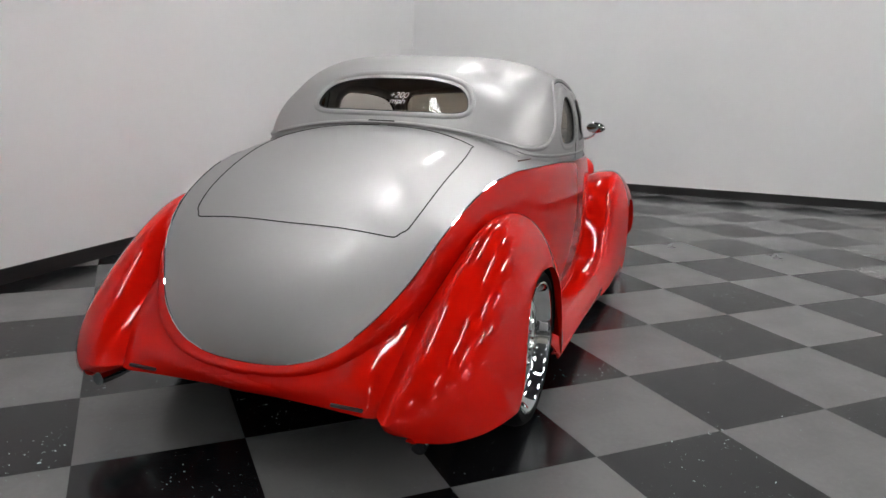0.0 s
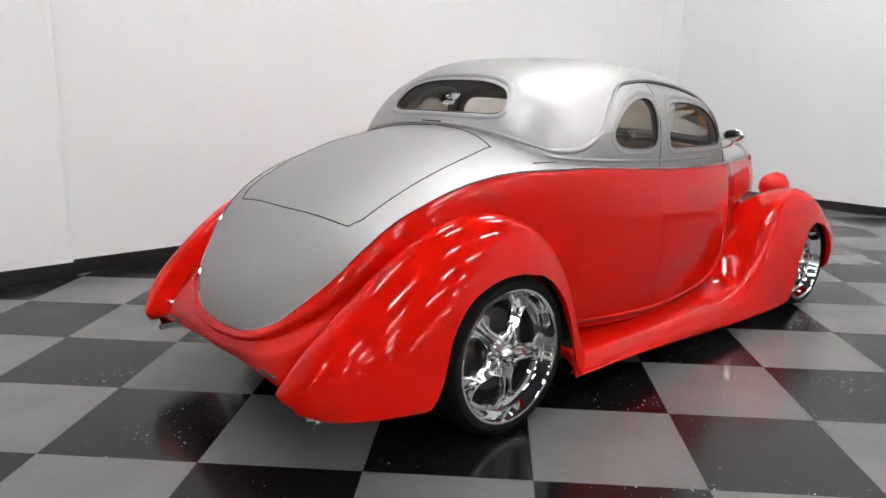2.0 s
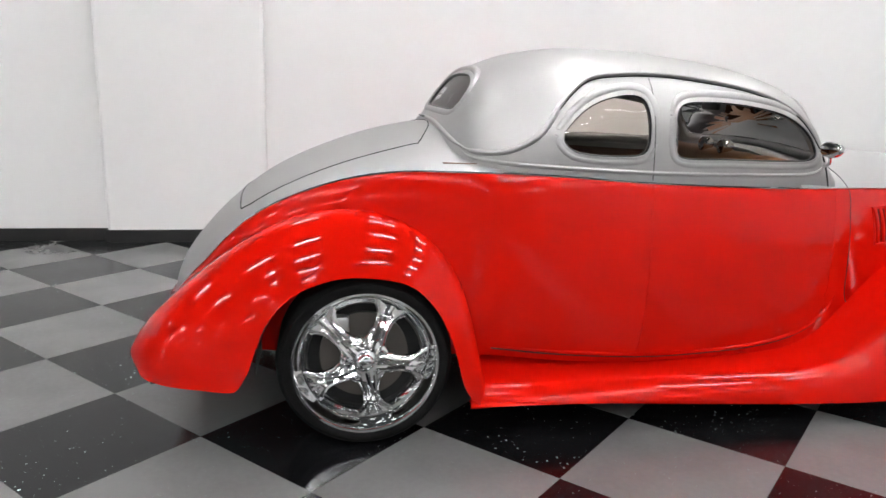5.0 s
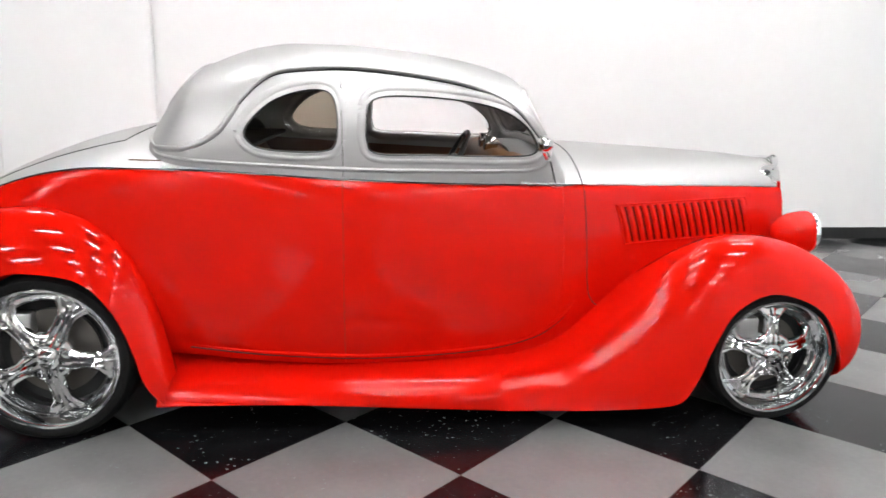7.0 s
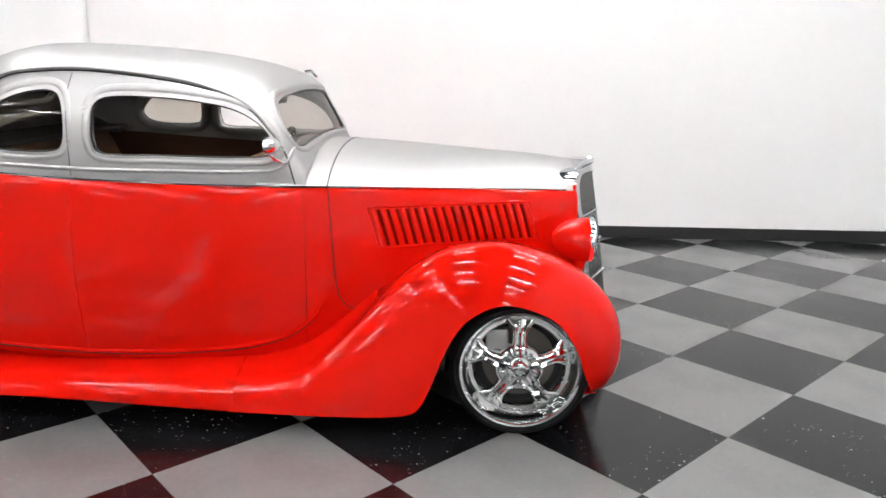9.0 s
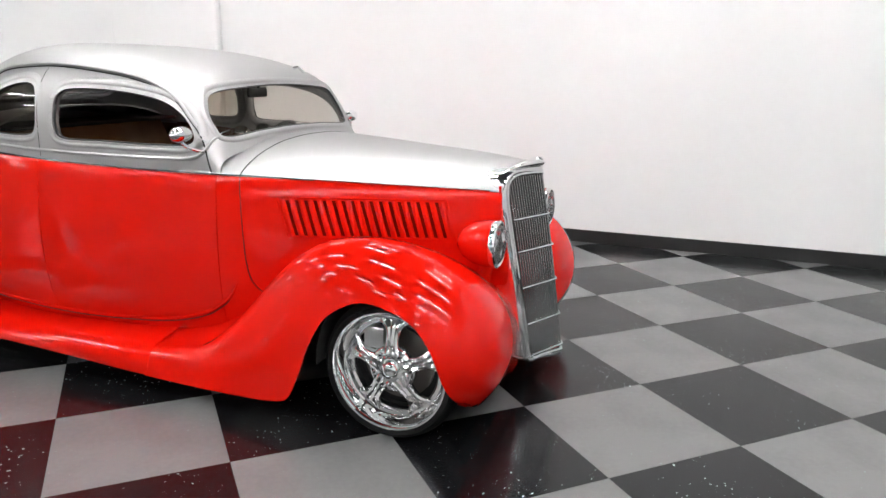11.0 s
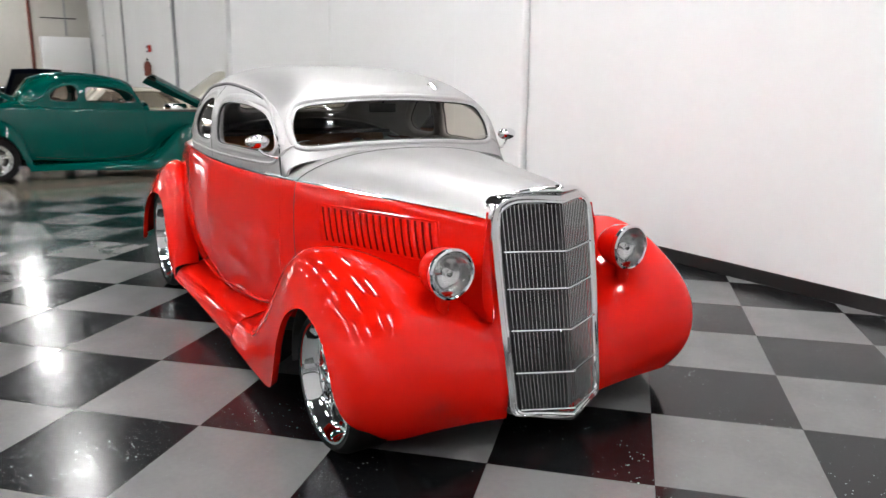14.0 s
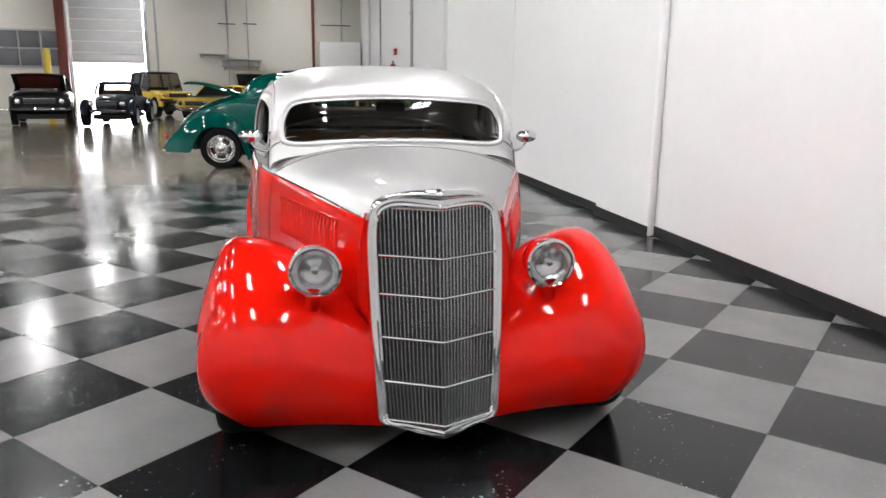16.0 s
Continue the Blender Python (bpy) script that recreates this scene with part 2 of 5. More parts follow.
def link_mesh(name, bm, material, parent=None, label="", sharp=38.0, smooth=True):
    me = bpy.data.meshes.new(name)
    bm.to_mesh(me)
    bm.free()
    if smooth:
        me.polygons.foreach_set("use_smooth", [True] * len(me.polygons))
        me.set_sharp_from_angle(angle=radians(sharp))
    me.materials.append(material)
    ob = new(name, me)
    if parent is not None:
        ob.parent = parent
    return tagged(ob, label)


part = link_mesh


def thing(name, label, category, group="", m=None):
    ob = new(name)
    ob.empty_display_size = 0.1
    if m is not None:
        ob.matrix_basis = m
    return tagged(ob, label, category, group)


def grid_bm(rows, close_u=False, close_v=False, bm=None):
    bm = bm or bmesh.new()
    vs = [[bm.verts.new(p) for p in r] for r in rows]
    nu, nv = len(vs), len(vs[0])
    for i in range(nu if close_u else nu - 1):
        for j in range(nv if close_v else nv - 1):
            q = [vs[i][j], vs[(i + 1) % nu][j], vs[(i + 1) % nu][(j + 1) % nv], vs[i][(j + 1) % nv]]
            if len({tuple(round(c, 5) for c in v.co) for v in q}) > 2:
                bm.faces.new(q)
    return bm


def face_out(bm, centre):
    """Turn an open shell's faces away from centre."""
    bm.normal_update()
    c = Vector(centre)
    s = sum((f.calc_center_median() - c).dot(f.normal) * f.calc_area() for f in bm.faces)
    if s < 0:
        bmesh.ops.reverse_faces(bm, faces=bm.faces[:])
    return bm


def shell(rows, centre, thick=0.006, weld=True):
    """A sheet through rows of points, given thickness on its inner side."""
    bm = grid_bm(rows)
    if weld:
        bmesh.ops.remove_doubles(bm, verts=bm.verts[:], dist=0.0004)
    face_out(bm, centre)
    if thick:
        bm.normal_update()
        geo = bmesh.ops.extrude_face_region(bm, geom=bm.faces[:])
        inner = [g for g in geo["geom"] if isinstance(g, bmesh.types.BMVert)]
        # the extruded copy stays outside, the first one moves in
        outer_set = set(inner)
        norm = {}
        for v in bm.verts:
            if v in outer_set:
                nrm = Vector()
                for f in v.link_faces:
                    if all(q in outer_set for q in f.verts):
                        nrm += f.normal * f.calc_area()
                norm[v] = nrm.normalized() if nrm.length > 1e-9 else Vector((0, 0, 1))
        lookup = {}
        for v in inner:
            lookup[tuple(round(c, 6) for c in v.co)] = norm[v]
        for v in bm.verts:
            if v not in outer_set:
                k = lookup.get(tuple(round(c, 6) for c in v.co))
                if k is not None:
                    v.co -= k * thick
        bmesh.ops.recalc_face_normals(bm, faces=bm.faces[:])
    return bm


def tube(path, r, n=8, closed=False, bm=None, flat=1.0):
    """A round bar along a path of points."""
    pts = [Vector(p) for p in path]
    k = len(pts)
    rows = []
    up = Vector((0.13, 0.21, 0.97)).normalized()
    for i, p in enumerate(pts):
        a = pts[i - 1] if (closed or i > 0) else pts[0]
        b = pts[(i + 1) % k] if (closed or i < k - 1) else pts[-1]
        d = (b - a).normalized()
        s = d.cross(up)
        if s.length < 1e-3:
            s = d.cross(Vector((1, 0, 0)))
        s.normalize()
        u = s.cross(d).normalized()
        rr = r(i / max(1, k - 1)) if callable(r) else r
        rows.append([p + (s * math.cos(t) + u * math.sin(t) * flat) * rr for t in [2 * math.pi * q / n for q in range(n)]])
    bm = grid_bm(rows, close_u=closed, close_v=True, bm=bm)
    if not closed:
        bm.verts.ensure_lookup_table()
        tot = len(bm.verts)
        bm.faces.new([bm.verts[tot - k * n + q] for q in range(n)])
        bm.faces.new([bm.verts[tot - n + q] for q in range(n)])
    bmesh.ops.recalc_face_normals(bm, faces=bm.faces[:])
    return bm


def turned(profile, n=48, axis='y', bm=None, close=False):
    """A turned body: (r, h) pairs round an axis through the origin."""
    rows = []
    for i in range(n):
        a = 2 * math.pi * i / n
        c, s = math.cos(a), math.sin(a)
        row = []
        for r, h in profile:
            row.append({'y': (r * c, h, r * s), 'z': (r * c, r * s, h), 'x': (h, r * c, r * s)}[axis])
        rows.append(row)
    bm = grid_bm(rows, close_u=True, close_v=close, bm=bm)
    bmesh.ops.remove_doubles(bm, verts=bm.verts[:], dist=0.00005)
    bmesh.ops.recalc_face_normals(bm, faces=bm.faces[:])
    return bm


def block(size, at=(0, 0, 0), bevel=0.0, segs=2, bm=None, rot=None):
    """A bevelled box."""
    own = bmesh.new()
    bmesh.ops.create_cube(own, size=1.0)
    bmesh.ops.scale(own, vec=size, verts=own.verts[:])
    if bevel:
        bmesh.ops.bevel(own, geom=own.edges[:], offset=bevel, segments=segs, affect='EDGES', profile=0.5)
    if rot is not None:
        bmesh.ops.transform(own, matrix=rot, verts=own.verts[:])
    bmesh.ops.translate(own, vec=at, verts=own.verts[:])
    if bm is None:
        return own
    me = bpy.data.meshes.new("tmp")
    own.to_mesh(me)
    own.free()
    bm.from_mesh(me)
    bpy.data.meshes.remove(me)
    return bm


def prism(outline, lo, hi, axis='y', bevel=0.0):
    """A solid with the given outline between two planes. The outline lies in the other two axes."""
    bm = bmesh.new()

    def at(p, h):
        a, b = p[0], p[1]
        return {'y': (a, h, b), 'x': (h, a, b), 'z': (a, b, h)}[axis]
    lo_v = [bm.verts.new(at(p, lo)) for p in outline]
    hi_v = [bm.verts.new(at(p, hi)) for p in outline]
    k = len(outline)
    bm.faces.new(lo_v)
    bm.faces.new(hi_v)
    for i in range(k):
        bm.faces.new([lo_v[i], lo_v[(i + 1) % k], hi_v[(i + 1) % k], hi_v[i]])
    bmesh.ops.recalc_face_normals(bm, faces=bm.faces[:])
    if bevel:
        ends = [e for e in bm.edges if len(e.link_faces) == 2 and any(len(f.verts) == k for f in e.link_faces)]
        bmesh.ops.bevel(bm, geom=ends, offset=bevel, segments=2, affect='EDGES')
    return bm


def cut_holes(bm, cutters):
    """Cut solids out of a closed shell; gives a new bmesh."""
    me = bpy.data.meshes.new("tmp")
    bm.to_mesh(me)
    bm.free()
    ob = new("tmp", me)
    made = []
    for c in cutters:
        cm = bpy.data.meshes.new("tmp_cut")
        c.to_mesh(cm)
        c.free()
        co = new("tmp_cut", cm)
        made.append(co)
        mod = ob.modifiers.new("cut", 'BOOLEAN')
        mod.operation = 'DIFFERENCE'
        mod.solver = 'EXACT'
        mod.object = co
    dg = bpy.context.evaluated_depsgraph_get()
    dg.update()
    res = bpy.data.meshes.new_from_object(ob.evaluated_get(dg))
    out = bmesh.new()
    out.from_mesh(res)
    for o in [ob] + made:
        data = o.data
        bpy.data.objects.remove(o)
        bpy.data.meshes.remove(data)
    bpy.data.meshes.remove(res)
    return out

# ---- the place ----
def slab(name, size, at, material, label="", kind="structure", bevel=0.0):
    return tagged(link_mesh(name, block(size, at, bevel), material, smooth=False), label, kind=kind)


# long white wall beside the car, with a thicker panel in it
slab("wall_north", (18.65, 0.15, CEIL), (-2.0, WALL_Y + 0.075, CEIL / 2), WALL, "white painted partition wall with vertical seams")
slab("wall_panel_north", (1.28, 0.085, CEIL), (-1.24, WALL_Y - 0.0425, CEIL / 2), WALL, "thicker white wall panel standing proud of the partition", bevel=0.03)
slab("baseboard_north", (18.55, 0.012, 0.105), (-2.03, WALL_Y - 0.006, 0.0525), BASE, "black vinyl wall base", bevel=0.003)
slab("baseboard_panel", (1.30, 0.012, 0.105), (-1.24, WALL_Y - 0.091, 0.0525), BASE, "black vinyl wall base on the thicker panel", bevel=0.003)
for i, (x, w) in enumerate(((-1.9, 0.012), (6.85, 0.08), (-5.6, 0.02))):
    slab("trim_seam_%d" % (i + 1), (w, 0.008, CEIL), (x, WALL_Y - 0.004, CEIL / 2), WALL, "vertical cover strip on the white wall")
# wall ahead
east = slab("wall_east", (0.15, 46.6, CEIL), (WALL_X + 0.075, WALL_Y - 23.2, CEIL / 2), WALL, "white painted end wall")
slab("baseboard_east", (0.012, 46.4, 0.105), (WALL_X - 0.006, WALL_Y - 23.2, 0.0525), BASE, "black vinyl wall base of the end wall", bevel=0.003)
# the hall round it
# added wall out of view, shapes the reflections on the car's side
slab("wall_south", (44.0, 0.2, CEIL), (-14.5, -43.0, CEIL / 2), SOUTH, "unseen far wall in pale grey, added to close the hall")
slab("ceiling", (45.0, 53.0, 0.15), (-14.6, -17.0, CEIL + 0.075), CEILING, "dark painted open ceiling deck")


# ceiling fixtures: wide high bays on an even grid over the hall, slimmer ones twice as close over the tiles
def ceiling_light(x, y, wide):
    t = thing("ceiling_light", "lit %s rectangular white ceiling light" % ("wide" if wide else "slim"), "ceiling light", "hall ceiling lights" if wide else "showroom ceiling lights", pose(x, y, CEIL - 0.12))
    l, w = (1.20, 0.40) if wide else (1.60, 0.235)
    part("housing", block((l + 0.10, w + 0.10, 0.08), (0, 0, 0.06), 0.01), HOUSING, t, "white metal housing")
    part("diffuser", block((l, w, 0.02), (0, 0, 0.01), 0.004), LIGHT, t, "glowing diffuser")
    return t


SHOW_X, SHOW_Y = (-6.0, -2.2, 1.6, 5.5), (-1.0, -4.8, -8.6, -12.4)
high_bay, slim = ceiling_light(-9.9, -1.0, True), ceiling_light(5.5, -1.0, False)
for lx in (-33.0, -25.3, -17.6, -9.9, -2.2, 5.5):
    for ly in (-1.0, -8.6, -16.2, -23.8, -31.4, -39.0):
        if (lx < -6 or ly < -13) and (lx, ly) != (-9.9, -1.0):
            copy_thing(high_bay, pose(lx, ly, CEIL - 0.12))
for lx in SHOW_X:
    for ly in (1.4,) * (lx > -6) + SHOW_Y:
        if (lx, ly) != (5.5, -1.0) and (lx > 0 or ly != -1.0):
            copy_thing(slim, pose(lx, ly, CEIL - 0.12))

# concrete floor of the hall
slab("floor", (45.0, 53.0, 0.1), (-14.6, -17.0, -0.056), CONCRETE, "polished brownish concrete hall floor")

# checkered tiles laid cornerwise; built once as a list of clipped squares
TILE = 0.6096
TH0, OX0, OY0 = radians(-1.0), 0.6629, -1.1728
HALF = TILE / math.sqrt(2)


def lattice(a, b):
    x, y = a * HALF, b * HALF
    return (OX0 + math.cos(TH0) * x - math.sin(TH0) * y, OY0 + math.sin(TH0) * x + math.cos(TH0) * y)


def clip(poly, axis, limit, keep_less):
    out = []
    for i, p in enumerate(poly):
        q = poly[(i + 1) % len(poly)]
        pin, qin = ((p[axis] <= limit), (q[axis] <= limit)) if keep_less else ((p[axis] >= limit), (q[axis] >= limit))
        if pin:
            out.append(p)
        if pin != qin:
            t = (limit - p[axis]) / (q[axis] - p[axis])
            out.append((p[0] + t * (q[0] - p[0]), p[1] + t * (q[1] - p[1])))
    return out


tiled_floor = tagged(new("floor_tiles"), "glossy checkered floor of grey and flecked black vinyl tiles laid cornerwise", kind="structure")
TILE_Y0 = -9.0
shared = {}
rest = {"grey": bmesh.new(), "black": bmesh.new()}
near = 0
for m_ in range(-24, 30):
    for n_ in range(-26, 16):
        if (m_ + n_) % 2 == 0:
            continue
        colour = "grey" if n_ % 2 == 0 else "black"
        c = lattice(m_, n_)
        poly = [lattice(m_ - 1, n_), lattice(m_, n_ - 1), lattice(m_ + 1, n_), lattice(m_, n_ + 1)]
        k = 0.9992
        poly = [(c[0] + (p[0] - c[0]) * k, c[1] + (p[1] - c[1]) * k) for p in poly]
        whole = list(poly)
        for axis, lim, less in ((0, TILE_END, False), (0, WALL_X, True), (1, TILE_Y0, False), (1, WALL_Y, True)):
            if poly:
                poly = clip(poly, axis, lim, less)
        if len(poly) < 3:
            continue
        material = GREY_TILE if colour == "grey" else BLACK_TILE
        same = poly == whole
        if near < 300 and -5.0 < c[0] < 6.2 and -3.6 < c[1] < 2.9:
            near += 1
            key = colour if same else None
            if key not in shared or key is None:
                me = bpy.data.meshes.new("tile")
                bm = bmesh.new()
                loc = [(p[0] - c[0], p[1] - c[1]) for p in poly]
                top = [bm.verts.new((p[0] * 0.999, p[1] * 0.999, 0.0)) for p in loc]
                low = [bm.verts.new((p[0], p[1], -0.003)) for p in loc]
                bm.faces.new(top)
                for i in range(len(loc)):
                    bm.faces.new([low[i], low[(i + 1) % len(loc)], top[(i + 1) % len(loc)], top[i]])
                bmesh.ops.recalc_face_normals(bm, faces=bm.faces[:])
                if bm.faces[0].normal.z < 0:
                    bmesh.ops.reverse_faces(bm, faces=bm.faces[:])
                bm.to_mesh(me)
                bm.free()
                me.materials.append(material)
                if key:
                    shared[key] = me
            else:
                me = shared[key]
            ob = new("tile", me)
            ob.parent = tiled_floor
            ob.location = (c[0], c[1], 0)
            ob.rotation_euler = (random.uniform(-0.0014, 0.0014), random.uniform(-0.0014, 0.0014), 0)
        else:
            bm = rest[colour]
            f = bm.faces.new([bm.verts.new((p[0], p[1], 0)) for p in poly])
            f.normal_update()
            if f.normal.z < 0:
                f.normal_flip()
for colour, bm in rest.items():
    ob = link_mesh("far_tiles", bm, GREY_TILE if colour == "grey" else BLACK_TILE, tiled_floor, colour + " vinyl tiles further off", smooth=False)
    ob["kind"] = "stuff"
slab("floor_joint", (WALL_X - TILE_END, WALL_Y - TILE_Y0, 0.002), ((WALL_X + TILE_END) / 2, (WALL_Y + TILE_Y0) / 2, -0.0042), GAP, "dark tile adhesive in the joints")

# ---- the hall behind: back wall with an overhead door, pipes and a partition ----
DOOR_Y0, DOOR_Y1, DOOR_TOP = -11.95, -8.35, 5.6
back_x = HALL_BACK - 0.1
for nm, y0, y1, z0, z1 in (("wall_back_1", -43.0, DOOR_Y0, 0, CEIL), ("wall_back_2", DOOR_Y1, HALL_Y1, 0, CEIL), ("wall_back_3", DOOR_Y0, DOOR_Y1, DOOR_TOP, CEIL)):
    slab(nm, (0.2, y1 - y0, z1 - z0), (back_x, (y0 + y1) / 2, (z0 + z1) / 2), HALLWALL, "cream painted back wall of the hall")
slab("wall_hall_north", (24.7, 0.2, CEIL), (-23.65, 3.055, CEIL / 2), WALL, "white side wall of the hall")
slab("wall_end_post", (0.3, 0.1, CEIL), (-11.1, WALL_Y - 0.05, CEIL / 2), WALL, "white end post of the partition")
# open ground outside the door
slab("ground", (60.0, 80.0, 0.1), (HALL_BACK - 30.3, -10.0, -0.08), mat("sunlit_concrete_yard", (0.55, 0.53, 0.5), 0.8, vary=0.1, scale=0.5), "sunlit concrete yard outside the door")
slab("backdrop_day", (0.2, 60.0, 30.0), (-66.0, -12.0, 14.9), OUTSIDE, "glaring daylight beyond the yard")
# overhead door, half raised: panels hang above the opening
door = tagged(new("door_1"), "raised sectional overhead door above a bright opening", kind="structure")
for i in range(6):
    z0 = 2.42 + i * 0.55
    part("door_panel", block((0.05, DOOR_Y1 - DOOR_Y0 - 0.06, 0.535), (HALL_BACK + 0.03, (DOOR_Y0 + DOOR_Y1) / 2, z0 + 0.27), 0.01), DOOR_GREY, door)
    part("door_rail", block((0.06, DOOR_Y1 - DOOR_Y0 - 0.06, 0.045), (HALL_BACK + 0.07, (DOOR_Y0 + DOOR_Y1) / 2, z0 + 0.53), 0.008), HOUSING, door, "pale stiffening rail")
for y in (DOOR_Y0 - 0.12, DOOR_Y1 + 0.12):
    part("door_track", block((0.12, 0.14, 5.8), (HALL_BACK + 0.07, y, 2.9), 0.01), GREYSTEEL, door, "steel door track")


def column(y, w, material, label):
    t = thing("steel_column", label, "column", "", pose(HALL_BACK + 0.35, y, 0))
    part("web", block((0.02, w, CEIL), (0, 0, CEIL / 2)), material, t)
    for s in (-1, 1):
        part("flange", block((0.22, 0.025, CEIL), (0, s * w / 2, CEIL / 2)), material, t)
    return t


column(-12.25, 0.42, RUST, "oxide red steel column beside the overhead door")


def pipe(name, x, y, z0, z1, r, material, label):
    t = thing(name, label, "pipe", "", pose(x, y, 0))
    part("tube", tube([(0, 0, z0), (0, 0, (z0 + z1) / 2), (0, 0, z1)], r, 10), material, t)
    for z in (z0 + 0.6, (z0 + z1) / 2, z1 - 0.6):
        part("clamp", block((0.05, r * 3, 0.05), (-0.02, 0, z), 0.006), GREYSTEEL, t)
    return t


pipe("sprinkler_riser", HALL_BACK + 0.12, 0.36, 0.0, CEIL, 0.075, RUST, "red painted sprinkler riser on the back wall")
pipe("conduit", HALL_BACK + 0.06, -4.13, 1.0, CEIL, 0.03, GREYSTEEL, "grey electrical conduit on the back wall")
pipe("conduit", HALL_BACK + 0.06, -3.09, 1.0, CEIL, 0.03, GREYSTEEL, "grey electrical conduit on the back wall")
pipe("conduit", -25.5, 2.90, 1.5, CEIL, 0.035, GREYSTEEL, "grey electrical conduit on the white side wall")
pipe("conduit", -16.8, 2.90, 0.5, CEIL, 0.045, GREYSTEEL, "grey electrical conduit on the white side wall")
pipe("conduit", -30.5, 2.90, 0.5, CEIL, 0.06, HOUSING, "white painted pipe on the side wall")
pipe("conduit", HALL_BACK + 0.06, -7.75, 0.5, CEIL, 0.05, GREYSTEEL, "grey electrical conduit on the back wall")
pipe("conduit", HALL_BACK + 0.06, 1.9, 3.8, CEIL, 0.04, GREYSTEEL, "grey electrical conduit above the white box")
for y0, y1, z in ((-4.6, -3.7, 4.55), (-3.3, -2.6, 4.58), (0.8, 2.4, 4.62)):
    b = thing("conduit_bracket", "thin dark bracket on the back wall", "bracket", "wall brackets", pose(HALL_BACK + 0.05, (y0 + y1) / 2, z))
    part("bar", block((0.06, y1 - y0, 0.05), (0, 0, 0), 0.01), BLACK, b)
for y0, y1, z in ((-5.66, -4.2, 2.98), (-4.6, -2.4, 2.70), (-4.5, -2.5, 2.35)):
    b = thing("wall_shelf", "narrow grey metal wall shelf", "shelf", "wall shelves", pose(HALL_BACK + 0.2, (y0 + y1) / 2, z))
    part("board", block((0.35, y1 - y0, 0.04), (0, 0, 0), 0.006), GREYSTEEL, b)
    for e in (-1, 1):
        part("bracket", block((0.3, 0.03, 0.18), (0, e * (y1 - y0) * 0.42, -0.11), 0.004), GREYSTEEL, b)
b = thing("wall_box", "white plywood office box projecting from the back wall", "box", "", pose(HALL_BACK + 0.5, 1.77, 0))
part("panel", block((1.0, 2.14, 3.7), (0, 0, 1.85), 0.01), HOUSING, b)
b = thing("fire_strobe", "small red fire alarm strobe on the white side wall", "alarm", "", pose(-20.75, 2.91, 2.6, 0, 0, -90))
part("body", block((0.08, 0.5, 0.22), (0, 0, 0), 0.02), REDLENS, b)
part("lens", block((0.05, 0.2, 0.08), (0.05, 0, -0.02), 0.015), HOUSING, b)
b = thing("fire_extinguisher", "dark fire extinguisher hung on the white side wall", "fire extinguisher", "", pose(-20.75, 2.83, 1.72))
part("cylinder", turned([(0.0, 0.0), (0.10, 0.01), (0.11, 0.06), (0.11, 0.36), (0.08, 0.45), (0.03, 0.48), (0.0, 0.48)], 18, axis='z'), RUST, b)
part("valve", block((0.12, 0.05, 0.08), (0, 0, 0.53), 0.01), BLACK, b)
part("bracket", block((0.08, 0.12, 0.04), (0, 0.06, 0.3), 0.006), BLACK, b)
# left part of the back wall: a high strip of dark glazing
win = tagged(new("window_1"), "long dark multi-pane window band in the back wall", kind="structure")
for i in range(6):
    y = -18.6 + i * 1.05
    for z in (2.65, 3.55):
        part("pane", block((0.03, 0.98, 0.82), (HALL_BACK + 0.03, y + 0.5, z), 0.005), mat("dusty_dark_glass", (0.10, 0.10, 0.11), 0.25) if (i, z) == (0, 2.65) else bpy.data.materials["dusty_dark_glass"], win)
    part("mullion", block((0.06, 0.06, 1.9), (HALL_BACK + 0.04, y, 3.1), 0.005), GREYSTEEL, win)
for z in (2.18, 3.1, 4.02):
    part("window_rail", block((0.06, 6.3, 0.06), (HALL_BACK + 0.045, -15.7, z), 0.005), GREYSTEEL, win)
b = thing("bollard", "yellow safety post standing on the concrete floor", "bollard", "", pose(-31.1, -11.67, 0))
part("post", turned([(0.0, 2.9), (0.14, 2.88), (0.16, 2.8), (0.16, 0.0)], 20, axis='z'), SAFETY, b)

# ---- the two-tone coupe ----
coupe = thing("hot_rod_coupe", "red and silver chopped vintage coupe parked on checkered tiles", "car")

belt_y = spl((-0.80, 0.03), (-0.797, 0.11), (-0.785, 0.20), (-0.755, 0.30), (-0.70, 0.40), (-0.60, 0.49), (-0.50, 0.556), (-0.40, 0.59), (-0.2, 0.622),
             (0.0, 0.655), (0.2, 0.69), (0.5, 0.747), (0.8, 0.766), (1.1, 0.764), (1.5, 0.733), (1.97, 0.655), (2.07, 0.615), (2.5, 0.46), (3.12, 0.250))
belt_z = spl((-0.80, 0.413), (-0.75, 0.47), (-0.70, 0.54), (-0.6, 0.65), (-0.5, 0.763), (-0.4, 0.85), (-0.3, 0.90), (-0.2, 0.943), (0.0, 1.0),
             (0.2, 1.022), (0.5, 1.022), (1.1, 0.990), (1.5, 0.972), (2.0, 0.955), (2.5, 0.930), (3.12, 0.900))
deck_z = spl((-0.804, 0.415), (-0.795, 0.47), (-0.77, 0.54), (-0.67, 0.69), (-0.54, 0.82), (-0.41, 0.918), (-0.28, 0.99), (-0.1, 1.065), (0.1, 1.13), (0.35, 1.175), (0.7, 1.19))
sill_z = spl((-0.8, 0.292), (-0.5, 0.29), (0.47, 0.29), (0.75, 0.266), (1.08, 0.246), (1.53, 0.246), (1.875, 0.25), (2.0, 0.26), (2.08, 0.29), (2.168, 0.35), (2.25, 0.40), (2.45, 0.46), (2.8, 0.50), (3.12, 0.45))
hood_z = spl((1.85, 1.088), (2.1, 1.084), (2.37, 1.070), (2.64, 1.050), (2.92, 1.031), (3.12, 1.005))


